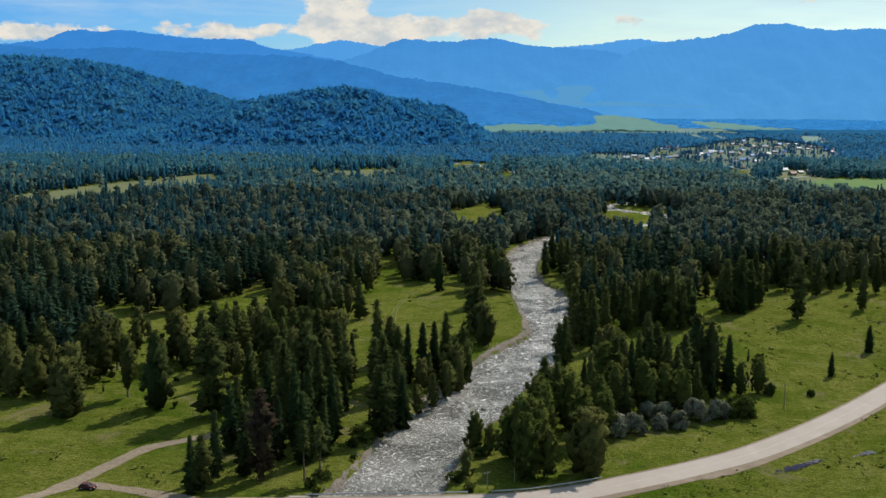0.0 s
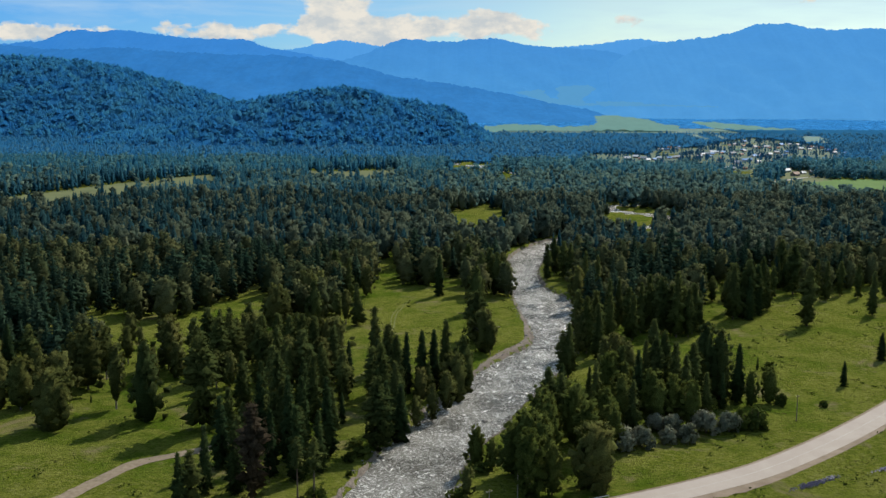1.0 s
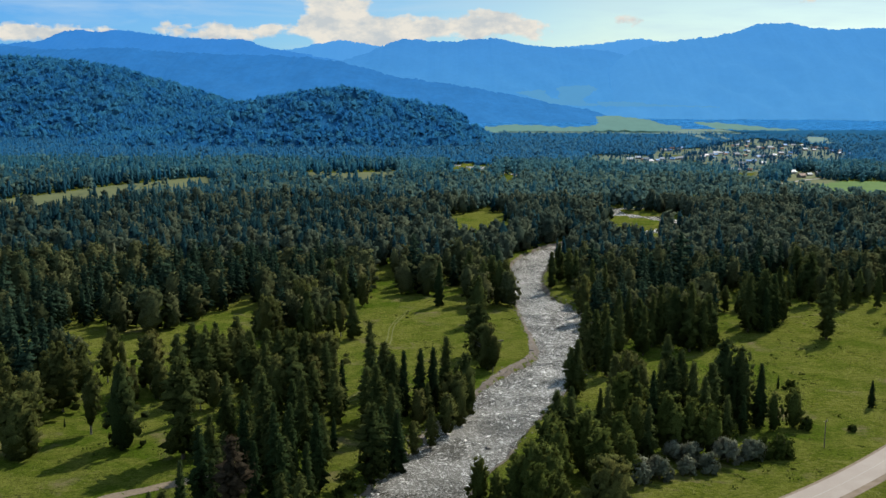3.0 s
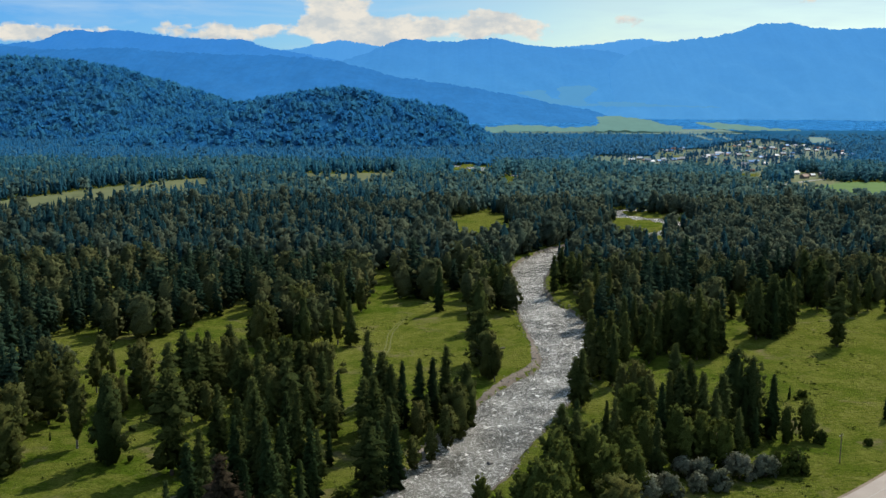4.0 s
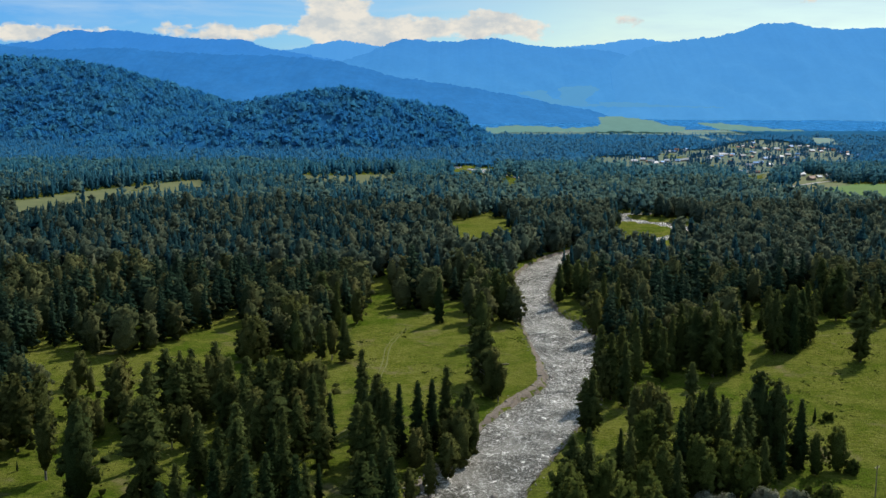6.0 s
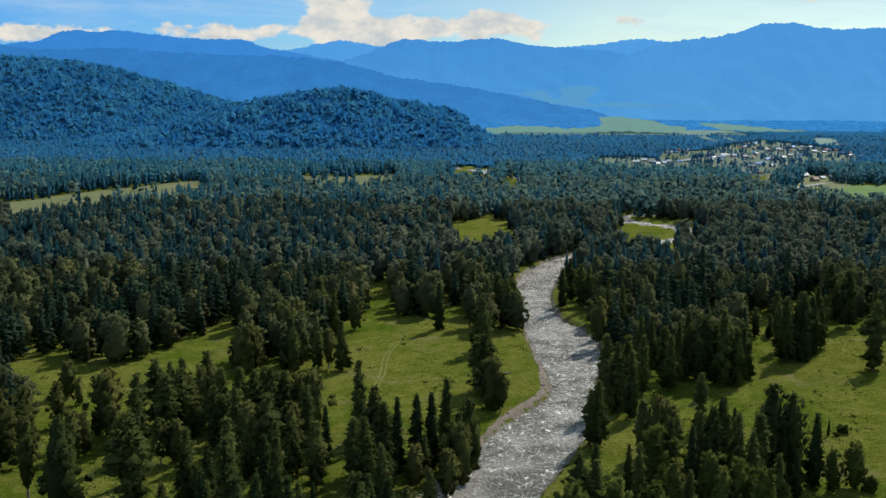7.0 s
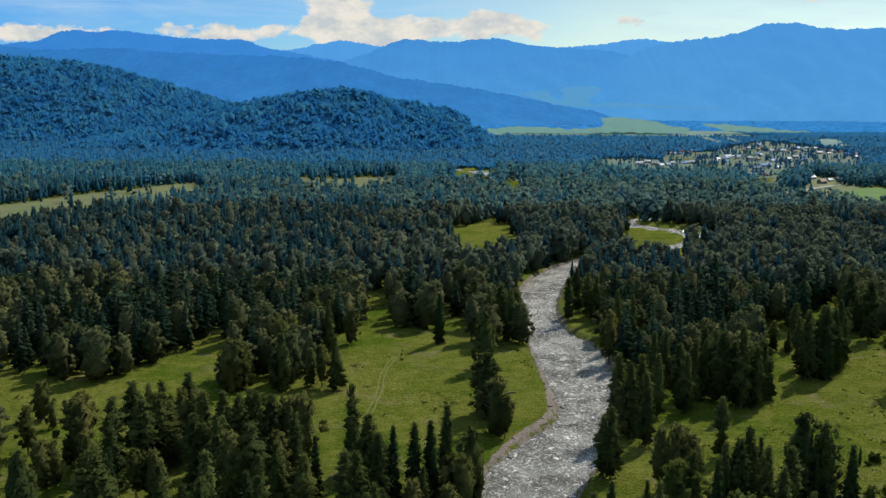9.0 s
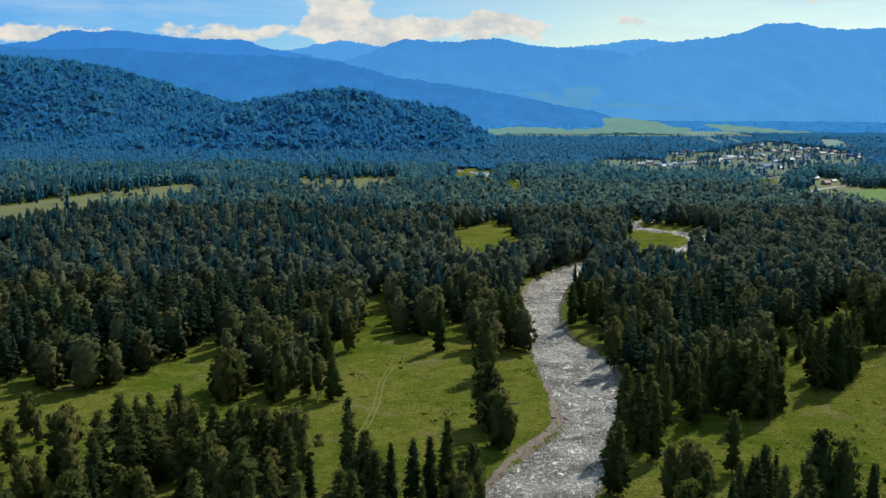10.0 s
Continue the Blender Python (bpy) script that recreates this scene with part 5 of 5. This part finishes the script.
def extruded(outline, wide, bevel=0.0):
    """A side outline in x and z, drawn out across y."""
    bm = bmesh.new()
    left = [bm.verts.new((x, -wide / 2, z)) for x, z in outline]
    right = [bm.verts.new((x, wide / 2, z)) for x, z in outline]
    n = len(outline)
    bm.faces.new(left[::-1])
    bm.faces.new(right)
    for i in range(n):
        j = (i + 1) % n
        bm.faces.new((left[i], left[j], right[j], right[i]))
    bmesh.ops.recalc_face_normals(bm, faces=bm.faces[:])
    if bevel:
        bmesh.ops.bevel(bm, geom=bm.edges[:], offset=bevel, segments=2, affect="EDGES", profile=0.6)
    return bm


# ---- the village ----
ROOF_WORDS = {"roof_blue": "blue", "roof_grey": "grey", "roof_white": "white", "roof_brown": "brown", "roof_green": "green"}


def house(x, y, roof, wall, long=10.0, deep=7.5, tall=3.0, turn=0.0):
    """A village house: walls with gables, two roof slopes, windows in the long wall, a door."""
    z = float(ground_height(np.array([x]), np.array([y]))[0]) + 0.2
    walls = "timber" if wall == "wall_wood" else "pale"
    ob = thing("house", f"small {walls} village house with a {ROOF_WORDS[roof]} metal roof", "house", "houses of the village", at=pose(x, y, z, 0, 0, turn))
    rise = deep * 0.38
    bm = extruded([(-deep / 2, 0), (deep / 2, 0), (deep / 2, tall), (0, tall + rise), (-deep / 2, tall)], long)
    bmesh.ops.rotate(bm, verts=bm.verts[:], matrix=Matrix.Rotation(math.pi / 2, 3, "Z"))
    part("wall", bm, MAT[wall], ob)
    e, t = 0.5, 0.18
    drop = e * rise / (deep / 2)
    for side in (-1, 1):
        bm = extruded([(side * 0.02, tall + rise + 0.02), (side * (deep / 2 + e), tall - drop + 0.02), (side * (deep / 2 + e), tall - drop + 0.02 + t), (side * 0.02, tall + rise + 0.02 + t)], long + 2 * e)
        bmesh.ops.rotate(bm, verts=bm.verts[:], matrix=Matrix.Rotation(math.pi / 2, 3, "Z"))
        part("roof", bm, MAT[roof], ob)
    for k in (-1, 0, 1):
        part("window" if k else "door", box_bm((1.1, 0.12, 1.3 if k else 2.0), (k * long * 0.28, -deep / 2 - 0.03, 1.6 if k else 1.0)), MAT["glass" if k else "timber"], ob)
    return ob


VILLAGE_ROWS = [[(421, 1905, "w"), (451, 1966, "r"), (456, 1927, "g"), (308, 1650, "w"), (331, 1696, "w"), (336, 1653, "g"), (333, 1611, "w"), (366, 1669, "w"), (383, 1671, "b"), (401, 1687, "g"), (466, 1770, "w"), (479, 1787, "g")],
                [(498, 1822, "w"), (511, 1841, "w"), (523, 1842, "b"), (448, 1721, "w"), (464, 1650, "r"), (400, 1440, "g"), (417, 1421, "w"), (467, 1558, "g"), (497, 1625, "b"), (510, 1640, "b"), (546, 1730, "b"), (559, 1746, "g")],
                [(508, 1587, "w"), (575, 1882, "g"), (668, 2191, "b"), (619, 2090, "w"), (634, 2005, "g"), (636, 1985, "r"), (659, 2008, "w"), (591, 1781, "w"), (621, 1834, "g"), (712, 2078, "b"), (740, 2104, "w"), (646, 1854, "b")],
                [(709, 1952, "w"), (742, 1996, "r"), (753, 1997, "g"), (742, 1899, "b"), (733, 1844, "w"), (526, 1791, "g"), (562, 1881, "n"), (600, 2066, "r"), (469, 1456, "w"), (484, 1386, "w"), (470, 1313, "r"), (494, 1350, "w"), (512, 1362, "g")]]
ROOFS = {"w": "roof_white", "b": "roof_blue", "g": "roof_grey", "r": "roof_brown", "n": "roof_green"}
for row in VILLAGE_ROWS:
    for x, y, roof in row:
        big = rng.uniform(0.65, 1.0)
        house(x, y, ROOFS[roof], "wall_wood" if rng.uniform() < 0.6 else "wall_pale", 10.5 * big, 7.5 * big, 3.2 * big, rng.uniform(-35, 35))
        if rng.uniform() < 0.55:
            house(x + rng.uniform(10, 24), y + rng.uniform(-26, 26), ("roof_grey", "roof_brown", "roof_white", "roof_blue")[rng.integers(0, 4)], "wall_wood", 7.0, 4.5, 2.3, rng.uniform(-40, 40))

# a little hut in the woods
hut = thing("hut", "small pale-roofed hut at the edge of the woods", "hut", at=pose(193, 586, float(ground_height(np.array([193.0]), np.array([586.0]))[0]), 0, 0, 20))
part("wall", box_bm((4.2, 3.2, 2.3), (0, 0, 1.15)), MAT["wall_wood"], hut)
part("roof", extruded([(-2.5, 2.3), (2.5, 2.9), (2.5, 3.02), (-2.5, 2.42)], 3.9), MAT["roof_white"], hut)
part("door", box_bm((0.9, 0.1, 1.9), (0.5, -1.63, 0.96)), MAT["timber"], hut)


# ---- the car on the track ----
def make_car(x, y, turn):
    z = float(ground_height(np.array([x]), np.array([y]))[0]) + 0.09
    ob = thing("car", "dark red hatchback parked on the dirt track", "car", at=pose(x, y, z, 0, 0, turn))
    part("body", extruded([(-2.05, 0.35), (2.05, 0.35), (2.12, 0.62), (2.0, 0.86), (1.05, 0.98), (-1.95, 1.02), (-2.1, 0.75)], 1.74, 0.09), MAT["car_red"], ob)
    part("cabin_glass", extruded([(0.95, 0.97), (0.35, 1.44), (-1.45, 1.46), (-1.88, 1.0)], 1.52, 0.05), MAT["glass"], ob, "dark tinted windows")
    part("roof", extruded([(0.38, 1.43), (0.30, 1.52), (-1.42, 1.54), (-1.52, 1.45)], 1.50, 0.03), MAT["car_red"], ob)
    for side in (-1, 1):
        for wx in (-1.28, 1.30):
            tyre = part("wheel", rod_bm((wx, side * 0.68, 0.31), (wx, side * 0.90, 0.31), 0.31, 0.31, 18), MAT["tyre"], ob)
            part("rim", rod_bm((wx, side * 0.89, 0.31), (wx, side * 0.915, 0.31), 0.19, 0.17, 12), MAT["alloy"], tyre)
        part("headlight", box_bm((0.10, 0.34, 0.14), (2.06, side * 0.62, 0.76), 0.03), MAT["white_paint"], ob, "clear headlight")
        part("tail_light", box_bm((0.08, 0.22, 0.26), (-2.06, side * 0.68, 0.82), 0.02), MAT["car_red"], ob)
        part("mirror", box_bm((0.16, 0.20, 0.13), (0.72, side * 0.93, 1.02), 0.03), MAT["car_red"], ob)
    part("bumper", box_bm((0.14, 1.66, 0.22), (2.10, 0, 0.44), 0.05), MAT["dark_trim"], ob)
    part("bumper", box_bm((0.14, 1.66, 0.22), (-2.09, 0, 0.46), 0.05), MAT["dark_trim"], ob)


make_car(-87.5, 228.4, -8)


# ---- along the road ----
def beside(offset, low, high, step):
    """Places along the road, offset to its left, between two values of x."""
    d = np.gradient(road_line, axis=0)
    d /= np.linalg.norm(d, axis=1)[:, None]
    p = road_line + np.stack([-d[:, 1], d[:, 0]], 1) * offset
    p = p[(p[:, 0] > low) & (p[:, 0] < high)]
    run = np.concatenate([[0], np.cumsum(np.hypot(*np.diff(p, axis=0).T))])
    s = np.arange(0, run[-1], step)
    return np.stack([np.interp(s, run, p[:, 0]), np.interp(s, run, p[:, 1])], 1)


def rail_along(name, label, places, top, material):
    ob = thing(name, label, "guard rail", at=pose(*places[0], 0.6))
    base = places[0]
    for a, b in zip(places[:-1], places[1:]):
        mid, d = (a + b) / 2 - base, b - a
        turn = math.degrees(math.atan2(d[1], d[0]))
        part("beam", box_bm((np.hypot(*d) + 0.02, 0.06, 0.30), (*mid, top - 0.15), 0.0, turn), MAT[material], ob)
    for p in places:
        part("post", box_bm((0.12, 0.12, top + 0.5), (*(p - base), (top - 0.5) / 2), 0.0), MAT["concrete"], ob)
    return ob


rail_along("guard_rail", "weathered steel guard rail beside the road", beside(4.9, 11, 41, 3.0), 0.75, "steel")
rail_along("bridge_railing", "low steel railing on the road bridge", beside(4.4, -34, 10, 3.0), 1.0, "steel")
bridge = thing("bridge", "flat concrete road bridge over the river", "bridge", at=pose(-12, 219, 0))
part("deck", box_bm((50, 9.6, 0.5), (0, 0, 0.33)), MAT["concrete"], bridge)
for px in (-13, 0, 13):
    part("pier", box_bm((1.0, 8.0, 3.4), (px, 0, -1.65), 0.1), MAT["concrete"], bridge)
centre = ribbon("road_marking", spline(np.array(ROAD)[3:], 2.0), [-0.08, 0.08], MAT["worn_line"], lambda x, y: 0.668 + 0 * x)
tagged(centre, "worn pale line along the middle of the road", "road marking", kind="structure")


def utility_pole(x, y, h, arm):
    z = float(ground_height(np.array([x]), np.array([y]))[0]) - 0.2
    ob = thing("utility_pole", "grey weathered wooden pole standing in the grass", "pole", "poles by the road", at=pose(x, y, z, 0, 0, 35))
    part("shaft", rod_bm((0, 0, 0), (0, 0, h), 0.14, 0.09), MAT["timber"], ob)
    if arm:
        part("crossarm", box_bm((1.8, 0.12, 0.14), (0, 0, h - 0.6), 0.01), MAT["timber"], ob)
        for k in (-0.8, 0.8):
            part("insulator", rod_bm((k, 0, h - 0.53), (k, 0, h - 0.25), 0.06, 0.04), MAT["white_paint"], ob)


for row in ((107.5, 295.5, 8.5, True), (11.1, 228.5, 5.0, True), (18.3, 235.1, 8.5, False)):
    utility_pole(*row)


# ---- driftwood, brush pile, boulders ----
def driftwood(x, y, turn):
    z = float(ground_height(np.array([x]), np.array([y]))[0])
    ob = thing("driftwood_log", "bleached driftwood log lying in the grass", "log", at=pose(x, y, z, 0, 0, turn))
    part("stem", rod_bm((-2.1, 0, 0.35), (2.2, 0.2, 0.3), 0.36, 0.22, 9), MAT["timber"], ob)
    for k, (a, b) in enumerate((((-1.9, 0, 0.5), (-2.6, 0.6, 1.0)), ((-1.9, 0, 0.3), (-2.5, -0.7, 0.7)), ((0.8, 0.1, 0.4), (1.3, 0.8, 0.9)))):
        part("root" if k < 2 else "branch", rod_bm(a, b, 0.14, 0.05, 6), MAT["timber"], ob)


driftwood(22.5, 416.4, 20)
pile = thing("brush_pile", "heap of cut grey branches on the grass", "brush pile", at=pose(61.4, 370.6, float(ground_height(np.array([61.4]), np.array([370.6]))[0])))
for k in range(26):
    a, r_, z_ = rng.uniform(0, 6.28), rng.uniform(0.2, 2.4), rng.uniform(0.05, 0.8)
    c, d = np.array([math.cos(a) * r_ * 1.5, math.sin(a) * r_ * 0.8, max(0.08, z_ * (1 - r_ / 3))]), rand_dirs(1, rng)[0] * [1.3, 1.0, 0.25]
    part("branch", rod_bm(c - d, c + d, 0.09, 0.05, 5), MAT["timber"], pile)


def stone_mesh(r, sides=7, rings=5):
    v, f = shell(1.0, 0.0, 0.62, lambda t: math.sin(math.pi * (0.2 + 0.75 * t)) ** 0.6, r, rings, sides, False, 0.25)
    v[:, 2] = v[:, 2] * 0.75 - 0.2
    return v, f


stone_kinds = [stone_mesh(rng) for _ in range(4)]
boulder_data = []
for k, (x, y, s) in enumerate(((12.9, 297.8, 1.5), (39.0, 406.2, 1.3), (18.7, 360.4, 1.4), (34.5, 402.6, 1.0), (20.5, 372.0, 0.9), (14.5, 352.0, 0.8), (31.0, 391.0, 0.9), (40.5, 418.0, 0.8), (46, 470, 1.0), (43.5, 498, 0.9), (3.5, 268.0, 0.8), (-12, 281, 0.9))):
    if k < 4:
        me = link_mesh("boulder", *stone_kinds[k], MAT["stone"], True)
        boulder_data.append(me.data)
        ob = me
    else:
        ob = new("boulder", boulder_data[k % 4])
    z = max(WATER_Z - 0.1, float(ground_height(np.array([x]), np.array([y]))[0]))
    ob.matrix_basis = pose(x, y, z, 0, 0, rng.uniform(0, 360)) @ Matrix.Diagonal((s * 1.3, s, s * 0.9, 1))
    tagged(ob, "dark wet boulder at the edge of the river", "boulder", "boulders in the river")

# pebbles and stones strewn along both margins
pts = []
for side in (-1, 1):
    line = river_line[(river_line[:, 1] > 212) & (river_line[:, 1] < 620)]
    d = np.gradient(line[:, :2], axis=0)
    d /= np.linalg.norm(d, axis=1)[:, None]
    out = np.stack([d[:, 1], -d[:, 0]], 1) * side
    for _ in range(8):
        k = rng.integers(0, len(line), 170)
        pts.append(line[k, :2] + out[k] * (line[k, 2] + rng.normal(0.4, 1.3, 170))[:, None] + rng.normal(0, 1, (170, 2)))
pts = np.vstack(pts)
small = [stone_mesh(rng, 5, 3) for _ in range(4)]
stones = joined("river_stones", pts, rng.uniform(0.16, 0.75, len(pts)) ** 1.5 * 20, small, MAT["stone"], "grey and brown stones strewn along the river margins", 0.0, lambda x, y: np.maximum(ground_height(x, y), WATER_Z))
stones["category"] = "stones"


# ---- low growth in the meadows ----
def open_ground(p, off=3.0):
    d, half = nearest(river_line, p[:, 0], p[:, 1], 60)
    r_, _ = nearest(road_line, p[:, 0], p[:, 1], 30)
    return (d > half + off) & (r_ > 6.2)


def tuft_model(r, blades, wide, tall):
    c = np.stack([r.normal(0, wide, blades), r.normal(0, wide, blades), r.uniform(0.2, 0.9, blades) * tall], 1)
    return sprays(c, 0.34 * tall, r, 0.0)


p = np.stack([rng.uniform(-175, 235, 11000), rng.uniform(212, 560, 11000)], 1)
p = p[open_ground(p) & (wave(p[:, 0], p[:, 1], 42, 9) + 0.6 * wave(p[:, 0], p[:, 1], 9, 4) - 0.14 * (p[:, 0] < 20) + 0.13 * (p[:, 0] > 60) > 0.42)]
tussocks = joined("meadow_tussocks", p, rng.uniform(0.30, 1.05, len(p)) ** 1.3 * 20, [tuft_model(rng, 9, 0.55, 1.0) for _ in range(4)], MAT["shrub"], "coarse dark tussocks and weeds dotted over the meadow", -0.05)
tussocks["category"] = "grass"

p = np.stack([rng.uniform(-175, 235, 16000), rng.uniform(212, 560, 16000)], 1)
p = p[open_ground(p) & (wave(p[:, 0], p[:, 1], 55, 17) + 0.7 * wave(p[:, 0], p[:, 1], 12, 18) + 0.35 * (p[:, 0] > 70) > 0.40)]
herbs = joined("meadow_herbs", p, rng.uniform(0.30, 0.85, len(p)) ** 1.2 * 20, [tuft_model(rng, 7, 0.7, 0.8) for _ in range(4)], MAT["herb"], "tall pale green herbs and seeding grass in the meadow", -0.05)
herbs["category"] = "grass"

p = np.stack([rng.uniform(-175, 235, 1500), rng.uniform(212, 560, 1500)], 1)
d_, h_ = nearest(river_line, p[:, 0], p[:, 1], 60)
by_water = (d_ > h_ + 2.0) & (d_ < h_ + 9) & (p[:, 1] < 330)
p = p[open_ground(p, 2.0) & (by_water | ((wave(p[:, 0], p[:, 1], 95, 2) > 0.7) & (p[:, 0] > 70)))]
scrub = joined("low_scrub", p, rng.uniform(1.0, 2.6, len(p)) * 20 / 2.2, [tuft_model(rng, 60, 0.85, 2.2) for _ in range(3)], MAT["shrub"], "low green scrub along the banks and meadow edges", -0.05)
scrub["category"] = "scrub"

for cx, cy, rx, ry, count in ((93, 244.5, 2.2, 0.6, 130), (99, 249, 2.0, 0.5, 50), (116, 255.8, 1.8, 0.5, 40)):
    p = np.stack([rng.normal(cx, rx, count), rng.normal(cy, ry, count)], 1)
    p[:, 1] += (p[:, 0] - cx) * 0.62
    bloom = joined("lilac_flowers", p, rng.uniform(0.5, 0.9, count) * 20, [tuft_model(rng, 4, 0.3, 0.9)], MAT["lilac"], "patch of lilac wildflowers in the grass by the road", 0.0)
    bloom["category"] = "flowers"
